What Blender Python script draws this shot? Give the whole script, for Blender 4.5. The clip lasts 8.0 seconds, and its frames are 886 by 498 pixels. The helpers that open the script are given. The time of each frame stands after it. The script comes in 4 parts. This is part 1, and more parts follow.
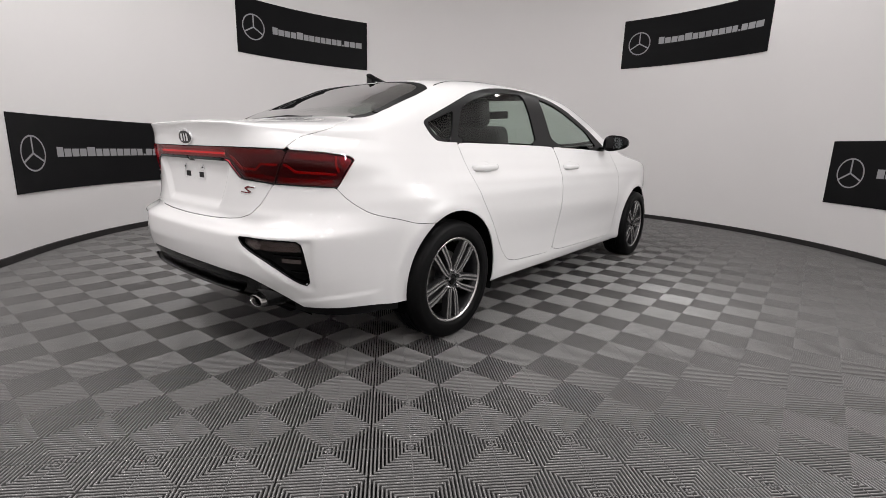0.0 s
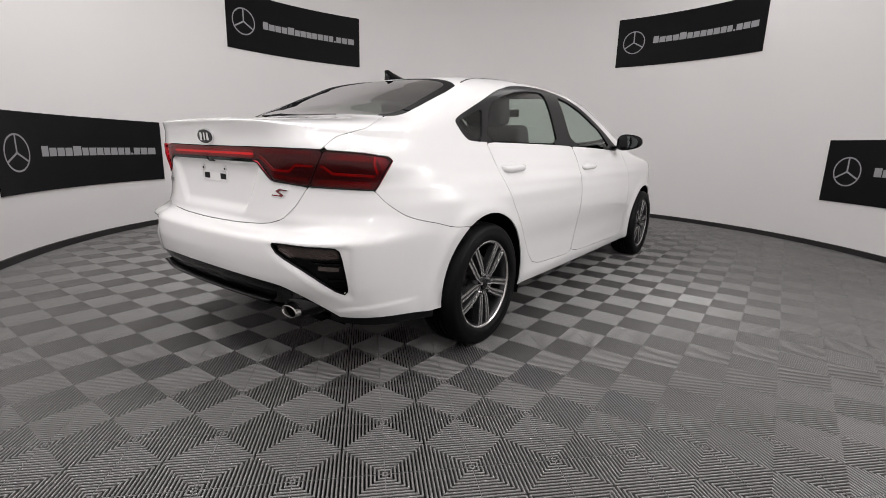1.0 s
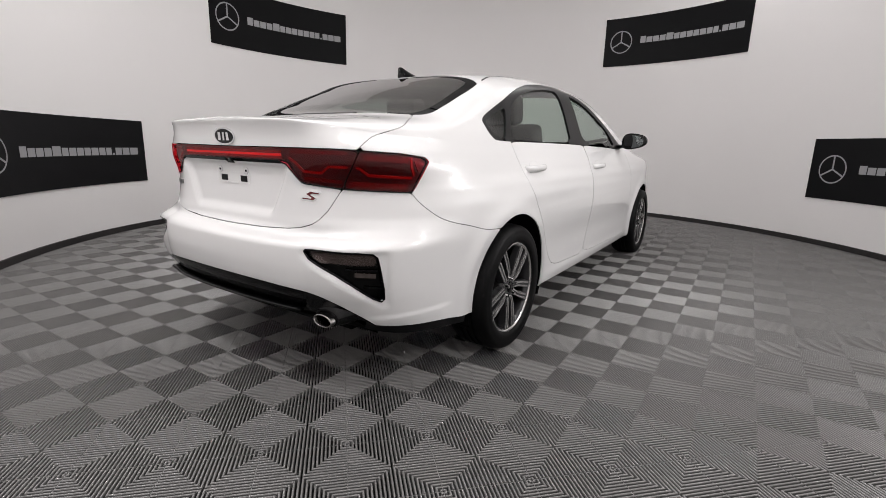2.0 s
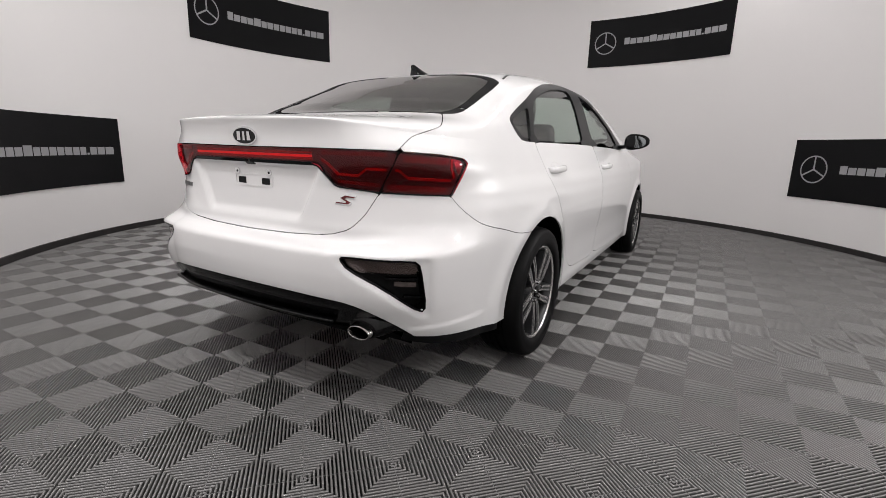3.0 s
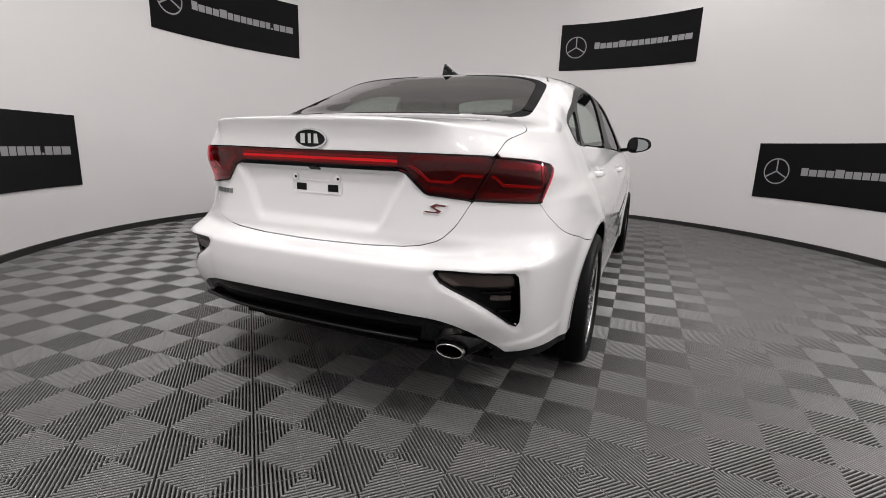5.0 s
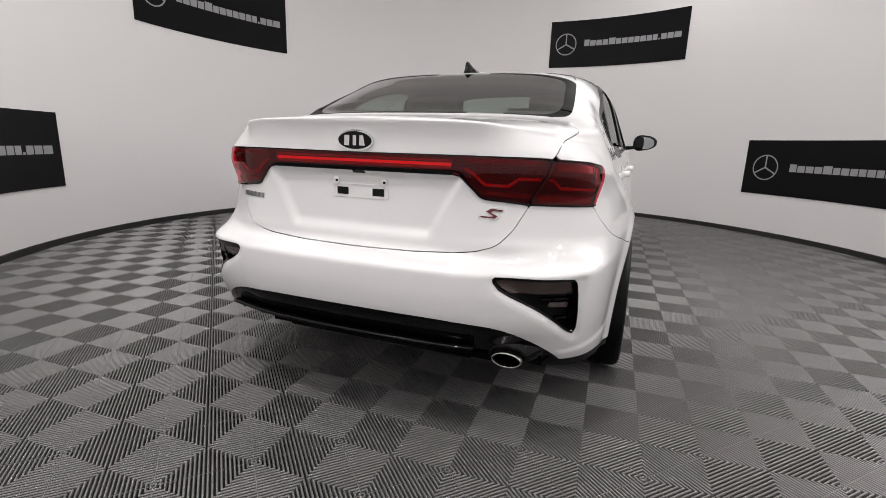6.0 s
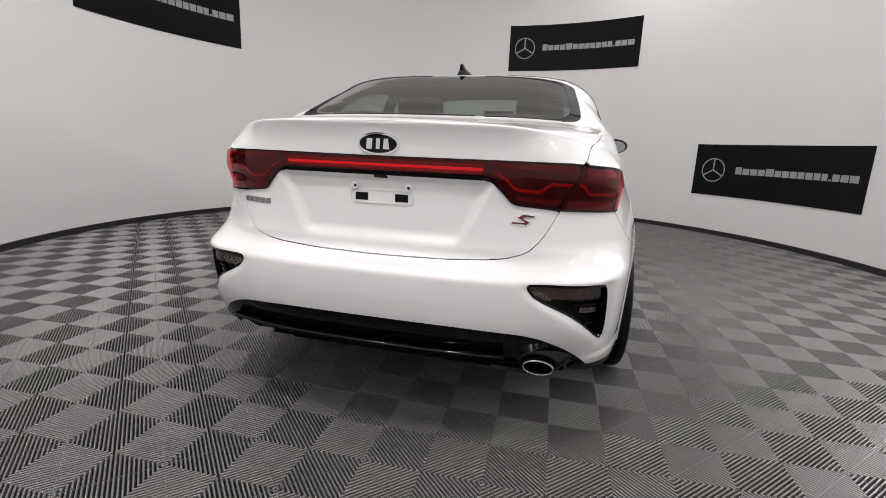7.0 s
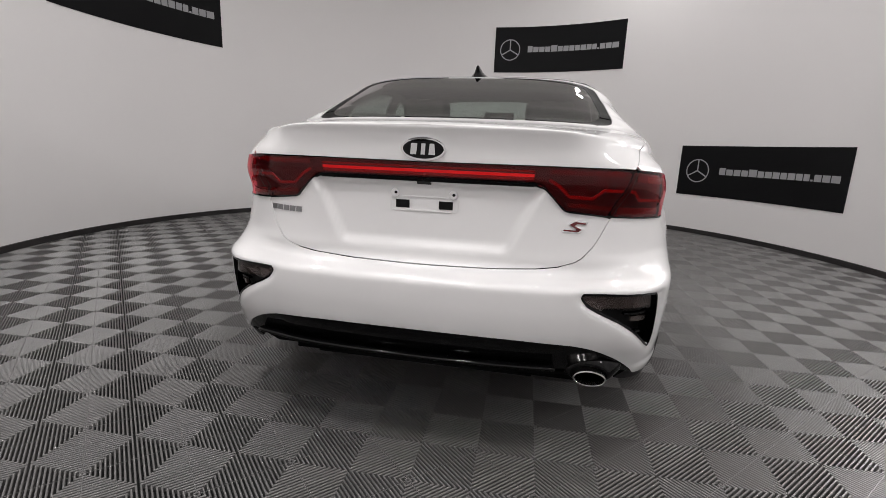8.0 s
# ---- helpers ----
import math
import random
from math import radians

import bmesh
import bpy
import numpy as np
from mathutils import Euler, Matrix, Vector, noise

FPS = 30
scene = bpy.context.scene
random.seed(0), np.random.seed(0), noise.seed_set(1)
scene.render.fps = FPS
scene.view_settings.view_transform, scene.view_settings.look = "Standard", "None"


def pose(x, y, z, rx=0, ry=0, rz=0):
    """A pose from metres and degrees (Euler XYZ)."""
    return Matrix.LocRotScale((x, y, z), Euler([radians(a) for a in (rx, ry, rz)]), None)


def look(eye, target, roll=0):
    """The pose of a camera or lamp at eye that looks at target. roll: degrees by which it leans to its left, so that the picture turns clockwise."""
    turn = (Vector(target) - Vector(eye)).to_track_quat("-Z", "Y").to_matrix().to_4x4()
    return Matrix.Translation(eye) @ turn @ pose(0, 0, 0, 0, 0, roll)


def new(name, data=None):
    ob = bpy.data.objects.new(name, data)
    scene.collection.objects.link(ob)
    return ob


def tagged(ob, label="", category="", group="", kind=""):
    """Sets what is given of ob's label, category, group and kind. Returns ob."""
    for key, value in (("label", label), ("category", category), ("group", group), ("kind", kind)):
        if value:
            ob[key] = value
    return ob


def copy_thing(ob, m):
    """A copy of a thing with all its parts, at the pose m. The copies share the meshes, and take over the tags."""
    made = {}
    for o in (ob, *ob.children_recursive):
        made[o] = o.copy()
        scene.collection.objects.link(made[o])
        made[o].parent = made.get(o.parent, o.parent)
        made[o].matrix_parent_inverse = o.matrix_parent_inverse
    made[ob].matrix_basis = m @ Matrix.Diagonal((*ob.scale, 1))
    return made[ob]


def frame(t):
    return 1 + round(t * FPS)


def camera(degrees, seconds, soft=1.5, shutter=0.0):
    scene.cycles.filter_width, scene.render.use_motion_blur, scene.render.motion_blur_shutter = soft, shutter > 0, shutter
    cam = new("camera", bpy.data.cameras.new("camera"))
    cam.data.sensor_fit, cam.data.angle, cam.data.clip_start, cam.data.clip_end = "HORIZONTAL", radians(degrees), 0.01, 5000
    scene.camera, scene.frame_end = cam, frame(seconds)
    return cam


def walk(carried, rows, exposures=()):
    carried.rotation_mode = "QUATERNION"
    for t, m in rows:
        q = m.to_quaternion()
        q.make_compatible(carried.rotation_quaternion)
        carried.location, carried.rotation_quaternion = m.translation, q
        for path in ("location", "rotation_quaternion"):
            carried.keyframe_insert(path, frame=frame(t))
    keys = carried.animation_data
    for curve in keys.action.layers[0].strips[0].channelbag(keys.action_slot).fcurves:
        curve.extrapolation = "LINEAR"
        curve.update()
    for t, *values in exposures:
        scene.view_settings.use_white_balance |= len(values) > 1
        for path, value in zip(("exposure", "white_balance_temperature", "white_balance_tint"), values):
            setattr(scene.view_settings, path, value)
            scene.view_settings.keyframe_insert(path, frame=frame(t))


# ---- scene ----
cam = camera(87.0, 8.0, soft=0.8)
PATH = [
    (0, (2.246, -1.788, 0.955), (1.009, -0.274, 0.532), 1.6),
    (0.5, (2.128, -1.824, 0.95), (0.915, -0.292, 0.523), 1.6),
    (1, (1.99, -1.869, 0.956), (0.822, -0.303, 0.528), 1.6),
    (1.5, (1.872, -1.912, 0.955), (0.761, -0.305, 0.525), 1.5),
    (1.7, (1.829, -1.928, 0.955), (0.728, -0.316, 0.525), 1.5),
    (2.8, (1.557, -2.001, 0.952), (0.555, -0.326, 0.523), 1.5),
    (3, (1.508, -2.011, 0.953), (0.527, -0.322, 0.524), 1.6),
    (3.5, (1.378, -2.058, 0.964), (0.461, -0.331, 0.54), 1.8),
    (4, (1.278, -2.095, 0.96), (0.433, -0.333, 0.534), 1.9),
    (4.5, (1.167, -2.12, 0.955), (0.353, -0.343, 0.533), 1.9),
    (4.7, (1.113, -2.127, 0.953), (0.313, -0.342, 0.533), 1.9),
    (5.8, (0.850, -2.174, 0.964), (0.139, -0.353, 0.528), 1.9),
    (6, (0.794, -2.177, 0.966), (0.109, -0.35, 0.53), 1.8),
    (6.5, (0.65, -2.197, 0.971), (0.087, -0.327, 0.54), 2.1),
    (7, (0.545, -2.207, 0.969), (0.071, -0.311, 0.542), 2.3),
    (7.5, (0.425, -2.202, 0.971), (-0.01, -0.295, 0.551), 2.3),
    (8, (0.321, -2.196, 0.974), (-0.046, -0.276, 0.554), 2.2),
]
walk(cam, [(t, look(eye, target, roll)) for t, eye, target, roll in PATH], ((0, 0.0), (7.2, 0.0), (8, -0.22)))

# ---------------------------------------------------------------- light
world = bpy.data.worlds.new("studio_world")
scene.world = world
world.use_nodes = True
world.node_tree.nodes["Background"].inputs[0].default_value = (0.02, 0.02, 0.02, 1)
world.node_tree.nodes["Background"].inputs[1].default_value = 0.3

ROOM = (-0.317, 1.886)      # middle of the round booth
RADIUS = 3.78
CEILING = 4.3
LAMP_POWER = 25.2         # each round lamp under the ceiling
LIGHT_COLOR = (1.0, 0.978, 0.976)


# ---------------------------------------------------------------- materials
def material(name, color=(0.5, 0.5, 0.5), rough=0.5, metal=0.0, coat=0.0, coat_rough=0.03, spec=0.5, grain=0.0, grain_scale=40.0,
             wear=0.0, wear_scale=3.0, bump=0.0, bump_scale=120.0, transmission=0.0, ior=1.45, rough_wear=0.0):
    m = bpy.data.materials.new(name)
    m.use_nodes = True
    nt = m.node_tree
    b = nt.nodes["Principled BSDF"]
    b.inputs["Roughness"].default_value = rough
    b.inputs["Metallic"].default_value = metal
    b.inputs["Coat Weight"].default_value = coat
    b.inputs["Coat Roughness"].default_value = coat_rough
    b.inputs["Specular IOR Level"].default_value = spec
    b.inputs["Transmission Weight"].default_value = transmission
    b.inputs["IOR"].default_value = ior
    b.inputs["Base Color"].default_value = (*color, 1)
    tc = nt.nodes.new("ShaderNodeTexCoord")
    last = None
    for amount, scale in ((grain, grain_scale), (wear, wear_scale)):
        if amount <= 0:
            continue
        n = nt.nodes.new("ShaderNodeTexNoise")
        n.inputs["Scale"].default_value = scale
        n.inputs["Detail"].default_value = 5
        nt.links.new(tc.outputs["Object"], n.inputs["Vector"])
        r = nt.nodes.new("ShaderNodeMapRange")
        r.inputs["To Min"].default_value = 1 - amount
        r.inputs["To Max"].default_value = 1 + amount
        nt.links.new(n.outputs["Fac"], r.inputs["Value"])
        mix = nt.nodes.new("ShaderNodeVectorMath")
        mix.operation = "SCALE"
        if last is None:
            mix.inputs[0].default_value = color
        else:
            nt.links.new(last, mix.inputs[0])
        nt.links.new(r.outputs[0], mix.inputs["Scale"])
        last = mix.outputs[0]
    if last is not None:
        nt.links.new(last, b.inputs["Base Color"])
    if rough_wear > 0:
        n = nt.nodes.new("ShaderNodeTexNoise")
        n.inputs["Scale"].default_value = wear_scale * 2.3
        n.inputs["Detail"].default_value = 4
        nt.links.new(tc.outputs["Object"], n.inputs["Vector"])
        r = nt.nodes.new("ShaderNodeMapRange")
        r.inputs["To Min"].default_value = max(0.02, rough - rough_wear)
        r.inputs["To Max"].default_value = min(1, rough + rough_wear)
        nt.links.new(n.outputs["Fac"], r.inputs["Value"])
        nt.links.new(r.outputs[0], b.inputs["Roughness"])
    if bump > 0:
        n = nt.nodes.new("ShaderNodeTexNoise")
        n.inputs["Scale"].default_value = bump_scale
        n.inputs["Detail"].default_value = 3
        nt.links.new(tc.outputs["Object"], n.inputs["Vector"])
        bp = nt.nodes.new("ShaderNodeBump")
        bp.inputs["Strength"].default_value = bump
        bp.inputs["Distance"].default_value = 0.002
        nt.links.new(n.outputs["Fac"], bp.inputs["Height"])
        nt.links.new(bp.outputs[0], b.inputs["Normal"])
    return m


def glass_material(name, tint, gloss=1.0):
    """A thin pane: tinted see-through, with a clear reflection by Fresnel."""
    m = bpy.data.materials.new(name)
    m.use_nodes = True
    nt = m.node_tree
    nt.nodes.remove(nt.nodes["Principled BSDF"])
    t = nt.nodes.new("ShaderNodeBsdfTransparent")
    t.inputs[0].default_value = (*tint, 1)
    g = nt.nodes.new("ShaderNodeBsdfGlossy")
    g.inputs["Roughness"].default_value = 0.02
    f = nt.nodes.new("ShaderNodeLayerWeight")
    f.inputs["Blend"].default_value = 0.5
    e = nt.nodes.new("ShaderNodeMath")
    e.operation = "POWER"
    e.inputs[1].default_value = 4.0
    s = nt.nodes.new("ShaderNodeMath")
    s.operation = "MULTIPLY_ADD"
    s.inputs[1].default_value = 0.9 * gloss
    s.inputs[2].default_value = 0.045 * gloss
    mix = nt.nodes.new("ShaderNodeMixShader")
    nt.links.new(f.outputs["Facing"], e.inputs[0])
    nt.links.new(e.outputs[0], s.inputs[0])
    nt.links.new(s.outputs[0], mix.inputs[0])
    nt.links.new(t.outputs[0], mix.inputs[1])
    nt.links.new(g.outputs[0], mix.inputs[2])
    nt.links.new(mix.outputs[0], nt.nodes["Material Output"].inputs["Surface"])
    return m


def emitter_material(name, color, strength):
    m = bpy.data.materials.new(name)
    m.use_nodes = True
    b = m.node_tree.nodes["Principled BSDF"]
    b.inputs["Base Color"].default_value = (0.8, 0.8, 0.8, 1)
    b.inputs["Emission Color"].default_value = (*color, 1)
    b.inputs["Emission Strength"].default_value = strength
    return m


M_PAINT = material("white_paint", (0.68, 0.675, 0.675), 0.30, coat=1.0, coat_rough=0.025, grain=0.006, grain_scale=900, wear=0.008, wear_scale=2)
M_WALL = material("booth_wall", (0.738, 0.721, 0.716), 0.75, grain=0.012, grain_scale=160, wear=0.035, wear_scale=0.55, bump=0.04, bump_scale=60)
M_CEIL = material("ceiling_paint", (0.58, 0.57, 0.56), 0.85, wear=0.03)
M_BASE = material("dark_skirting", (0.018, 0.016, 0.016), 0.55, wear=0.3, wear_scale=6)
# near-black: the shade between the tile ribs is put into this colour
M_SUB = material("subfloor_gap_shade", (0.003, 0.003, 0.003), 0.9, wear=0.3, wear_scale=5)
M_BANNER = material("banner_vinyl", (0.0055, 0.0055, 0.0062), 0.5, spec=0.14, grain=0.08, grain_scale=200, wear=0.15, wear_scale=2.2, bump=0.03, rough_wear=0.06)
M_PRINT = material("banner_print", (0.30, 0.30, 0.31), 0.5, wear=0.06, wear_scale=8)
M_BLACK = material("gloss_black", (0.002, 0.002, 0.0023), 0.06, spec=0.28, wear=0.1)
M_TRIM = material("black_trim", (0.005, 0.005, 0.0054), 0.34, spec=0.24, wear=0.1)
M_DARK = material("dark_plastic", (0.004, 0.004, 0.0043), 0.5, spec=0.16, grain=0.2, grain_scale=300, wear=0.1)
M_LINER = material("dark_liner", (0.003, 0.003, 0.003), 0.9, spec=0.06, wear=0.2)
M_RUBBER = material("tyre_rubber", (0.0042, 0.0042, 0.0044), 0.5, spec=0.10, grain=0.15, grain_scale=250, wear=0.15, wear_scale=12)
M_CHROME = material("chrome", (0.75, 0.75, 0.76), 0.10, metal=1.0, wear=0.05)
M_ALLOY = material("machined_alloy", (0.60, 0.59, 0.585), 0.22, metal=0.9, coat=0.5, grain=0.05, grain_scale=500, wear=0.05)
M_ALLOYDARK = material("dark_alloy_paint", (0.028, 0.028, 0.030), 0.3, metal=0.4, coat=0.5, wear=0.1)
M_DISC = material("brake_steel", (0.30, 0.29, 0.28), 0.35, metal=1.0, grain=0.1, grain_scale=90, wear=0.1)
M_SEAT = material("black_cloth", (0.012, 0.012, 0.013), 0.85, grain=0.25, grain_scale=350, wear=0.1, bump=0.2, bump_scale=500)
M_LAMP_BACK = material("lamp_housing", (0.020, 0.0012, 0.0025), 0.28, wear=0.15, wear_scale=20)
M_LAMP_GUIDE = material("lamp_light_guide", (0.22, 0.007, 0.012), 0.25, wear=0.08, wear_scale=30)
M_LAMP_STRIP = material("lamp_light_strip", (0.88, 0.016, 0.03), 0.3, wear=0.05, wear_scale=30)
M_LAMP_MID = material("lamp_reflector", (0.085, 0.003, 0.006), 0.22, wear=0.2, wear_scale=25)
M_LENS = glass_material("red_lens", (0.92, 0.07, 0.12), 0.65)
M_GLASS = glass_material("side_glass", (0.70, 0.78, 0.73), 0.9)
M_GLASS_R = glass_material("rear_glass", (0.60, 0.68, 0.64), 2.4)
M_SMOKE = glass_material("smoked_lens", (0.74, 0.69, 0.68), 1.0)
M_REFLECT = material("reflector_strip", (0.15, 0.125, 0.118), 0.2, metal=0.7, grain=0.5, grain_scale=60, wear=0.4, wear_scale=18)
M_BADGE_RED = material("badge_red", (0.10, 0.008, 0.010), 0.25, coat=0.5)
M_LIGHT = emitter_material("lamp_diffuser", (1.0, 0.95, 0.94), 6.0)
M_TIP = material("exhaust_steel", (0.34, 0.33, 0.325), 0.16, metal=1.0, wear=0.1, wear_scale=30)
M_BADGE = material("dark_chrome", (0.26, 0.26, 0.265), 0.3, metal=0.8)
M_MIRROR = material("mirror_silver", (0.30, 0.32, 0.33), 0.03, metal=1.0)


# ---------------------------------------------------------------- mesh helpers
def link(name, verts, faces, mat, parent=None, label="", smooth=True):
    me = bpy.data.meshes.new(name)
    me.from_pydata([tuple(map(float, v)) for v in verts], [], [tuple(map(int, f)) for f in faces])
    me.materials.append(mat)
    if smooth:
        me.polygons.foreach_set("use_smooth", [True] * len(me.polygons))
    me.update()
    ob = new(name, me)
    if parent is not None:
        ob.parent = parent
    if label:
        tagged(ob, label)
    return ob


def part(name, bm, mat, parent=None, label="", smooth=False):
    me = bpy.data.meshes.new(name)
    bmesh.ops.recalc_face_normals(bm, faces=bm.faces)
    bm.to_mesh(me)
    bm.free()
    me.materials.append(mat)
    if smooth:
        me.polygons.foreach_set("use_smooth", [True] * len(me.polygons))
    ob = new(name, me)
    if parent is not None:
        ob.parent = parent
    if label:
        tagged(ob, label)
    return ob


def thing(name, place, label, category, group=""):
    ob = new(name)
    ob.location = place
    ob.empty_display_size = 0.1
    return tagged(ob, label, category, group)


def flat_shade(ob, angle=35):
    ob.data.set_sharp_from_angle(angle=radians(angle))


def box(bm, lo, hi, bevel=0.0, seg=2):
    r = bmesh.ops.create_cube(bm, size=1.0)
    for v in r["verts"]:
        v.co = Vector([lo[k] + (v.co[k] + 0.5) * (hi[k] - lo[k]) for k in range(3)])
    if bevel > 0:
        es = list({e for v in r["verts"] for e in v.link_edges})
        bmesh.ops.bevel(bm, geom=es, offset=bevel, segments=seg, affect="EDGES", profile=0.6)


def lathe(bm, profile, axis_point, steps=64, closed=False):
    """Turns (radius, x) pairs round the x axis through axis_point."""
    rings = []
    for k in range(steps):
        a = 2 * math.pi * k / steps
        rings.append([bm.verts.new((axis_point[0] + x, axis_point[1] + r * math.cos(a), axis_point[2] + r * math.sin(a))) for r, x in profile])
    n = len(profile)
    for k in range(steps):
        a, b = rings[k], rings[(k + 1) % steps]
        for i in range(n if closed else n - 1):
            j = (i + 1) % n
            bm.faces.new((a[i], a[j], b[j], b[i]))


def ease(xs, ys):
    """A smooth curve through a few points that never overshoots."""
    xs, ys = np.array(xs, float), np.array(ys, float)
    h = np.diff(xs)
    d = np.diff(ys) / h
    m = np.zeros(len(xs))
    m[0], m[-1] = d[0], d[-1]
    for i in range(1, len(xs) - 1):
        if d[i - 1] * d[i] > 0:
            w1, w2 = 2 * h[i] + h[i - 1], h[i] + 2 * h[i - 1]
            m[i] = (w1 + w2) / (w1 / d[i - 1] + w2 / d[i])

    def f(x):
        x = np.clip(np.asarray(x, float), xs[0], xs[-1])
        i = np.clip(np.searchsorted(xs, x, side="right") - 1, 0, len(h) - 1)
        t = (x - xs[i]) / h[i]
        return ((2 * t**3 - 3 * t**2 + 1) * ys[i] + (t**3 - 2 * t**2 + t) * h[i] * m[i]
                + (3 * t**2 - 2 * t**3) * ys[i + 1] + (t**3 - t**2) * h[i] * m[i + 1])

    return f


def step01(x, lo, hi):
    t = np.clip((np.asarray(x, float) - lo) / (hi - lo), 0, 1)
    return t * t * (3 - 2 * t)


def rounded(poly, rounds=2, keep=0.25):
    """Cuts the corners of a closed outline."""
    p = np.array(poly, float)
    for _ in range(rounds):
        q = np.roll(p, -1, 0)
        p = np.stack([p + keep * (q - p), q - keep * (q - p)], 1).reshape(-1, 2)
    return p


def inside(u, v, poly):
    """Signed distance to a closed outline in the plane, positive inside."""
    p = np.array(poly, float)
    q = np.roll(p, -1, 0)
    best = np.full(len(u), 1e9)
    odd = np.zeros(len(u), bool)
    for (ax, ay), (bx, by) in zip(p, q):
        dx, dy = bx - ax, by - ay
        t = np.clip(((u - ax) * dx + (v - ay) * dy) / (dx * dx + dy * dy + 1e-12), 0, 1)
        best = np.minimum(best, (u - ax - t * dx) ** 2 + (v - ay - t * dy) ** 2)
        cross = (ay > v) != (by > v)
        odd ^= cross & (u < ax + (v - ay) * dx / (dy if abs(dy) > 1e-12 else 1e-12))
    return np.where(odd, 1, -1) * np.sqrt(best)


def cut(V, F, f):
    """Keeps the part of a mesh where f > 0; its edge follows f = 0."""
    V, f = V.copy(), f.copy()
    near = np.abs(f) < 1e-7
    f[near] = 0
    E = np.concatenate([np.stack([F[:, k], F[:, (k + 1) % 4]], 1) for k in range(4)])
    E = np.unique(np.sort(E[E[:, 0] != E[:, 1]], 1), axis=0)
    a, b = E[:, 0], E[:, 1]
    hit = f[a] * f[b] < 0
    a, b = a[hit], b[hit]
    t = f[a] / (f[a] - f[b])
    mover = np.where(t < 0.5, a, b)
    spot = V[a] + t[:, None] * (V[b] - V[a])
    order = np.argsort(-np.minimum(t, 1 - t))
    V[mover[order]] = spot[order]
    f[mover] = 0
    g = f[F]
    keep = (g > 0).any(1)
    mixed = keep & (g < 0).any(1)
    out = [F[keep & ~mixed]]
    for k in range(4):
        sel = mixed & (g[:, k] > 0)
        q = F[sel]
        out.append(np.stack([q[:, (k - 1) % 4], q[:, k], q[:, (k + 1) % 4], q[:, (k + 1) % 4]], 1))
    F = np.concatenate(out)
    used = np.unique(F)
    back = np.full(len(V), -1)
    back[used] = np.arange(len(used))
    return V[used], back[F], used


def faces_of(F):
    return [tuple(dict.fromkeys(int(i) for i in f)) for f in F]


def normals_of(V, F):
    n = np.cross(V[F[:, 2]] - V[F[:, 0]], V[F[:, 3]] - V[F[:, 1]])
    out = np.zeros_like(V)
    for k in range(4):
        np.add.at(out, F[:, k], n)
    return out / (np.linalg.norm(out, axis=1, keepdims=True) + 1e-12)


# ---------------------------------------------------------------- the room
def wall_radius(a):
    """Radius of the booth by the angle from +y; it widens behind the camera's way."""
    d = (a - 85) % 360
    return RADIUS + (2.1 * math.sin(math.pi * d / 132) ** 2 if d < 132 else 0.0)


def wall_point(a, z, inset=0.0):
    r = wall_radius(a) - inset
    return (ROOM[0] + r * math.sin(radians(a)), ROOM[1] + r * math.cos(radians(a)), z)


def ring_sheet(name, z0, z1, inner, outer, mat, a0=0.0, a1=360.0, steps=240, bow=0.0):
    bm = bmesh.new()
    closed = a1 - a0 > 359.9
    rows = []
    for k in range(steps if closed else steps + 1):
        a = a0 + (a1 - a0) * k / steps
        rows.append([bm.verts.new(wall_point(a, z, i)) for z, i in ((z0, inner), (z1, inner), (z1, outer), (z0, outer))])
    n = len(rows)
    for k in range(n if closed else n - 1):
        p, q = rows[k], rows[(k + 1) % n]
        for i in range(4):
            j = (i + 1) % 4
            bm.faces.new((p[i], p[j], q[j], q[i]))
    if not closed:
        bm.faces.new(rows[0])
        bm.faces.new(rows[-1][::-1])
    ob = part(name, bm, mat, smooth=True)
    flat_shade(ob, 40)
    return ob


tagged(ring_sheet("wall", -0.02, CEILING + 0.05, 0.0, -0.12, M_WALL), "curved smooth off-white wall of a round photo booth", "wall", kind="structure")
tagged(ring_sheet("baseboard", 0.0, 0.055, 0.022, -0.004, M_BASE), "thin black skirting strip along the curved wall", "skirting", kind="structure")

# unseen ceiling, assumed; its white adds bounce light and reflections in the rear glass
bm = bmesh.new()
ringv = [bm.verts.new(wall_point(3 * k, CEILING, -0.1)) for k in range(120)]
top = [bm.verts.new(wall_point(3 * k, CEILING + 0.1, -0.1)) for k in range(120)]
bm.faces.new(ringv[::-1])
bm.faces.new(top)
for k in range(120):
    bm.faces.new((ringv[k], ringv[(k + 1) % 120], top[(k + 1) % 120], top[k]))
tagged(part("ceiling", bm, M_CEIL), "assumed white flat ceiling, out of view", "ceiling", kind="structure")

bm = bmesh.new()
bm.faces.new([bm.verts.new(wall_point(3 * k, -0.018, -0.1)) for k in range(120)][::-1])
ground = tagged(part("floor", bm, M_SUB), "floor below interlocking ribbed grey plastic tiles, near-black for the shade in their gaps", "floor", kind="structure")


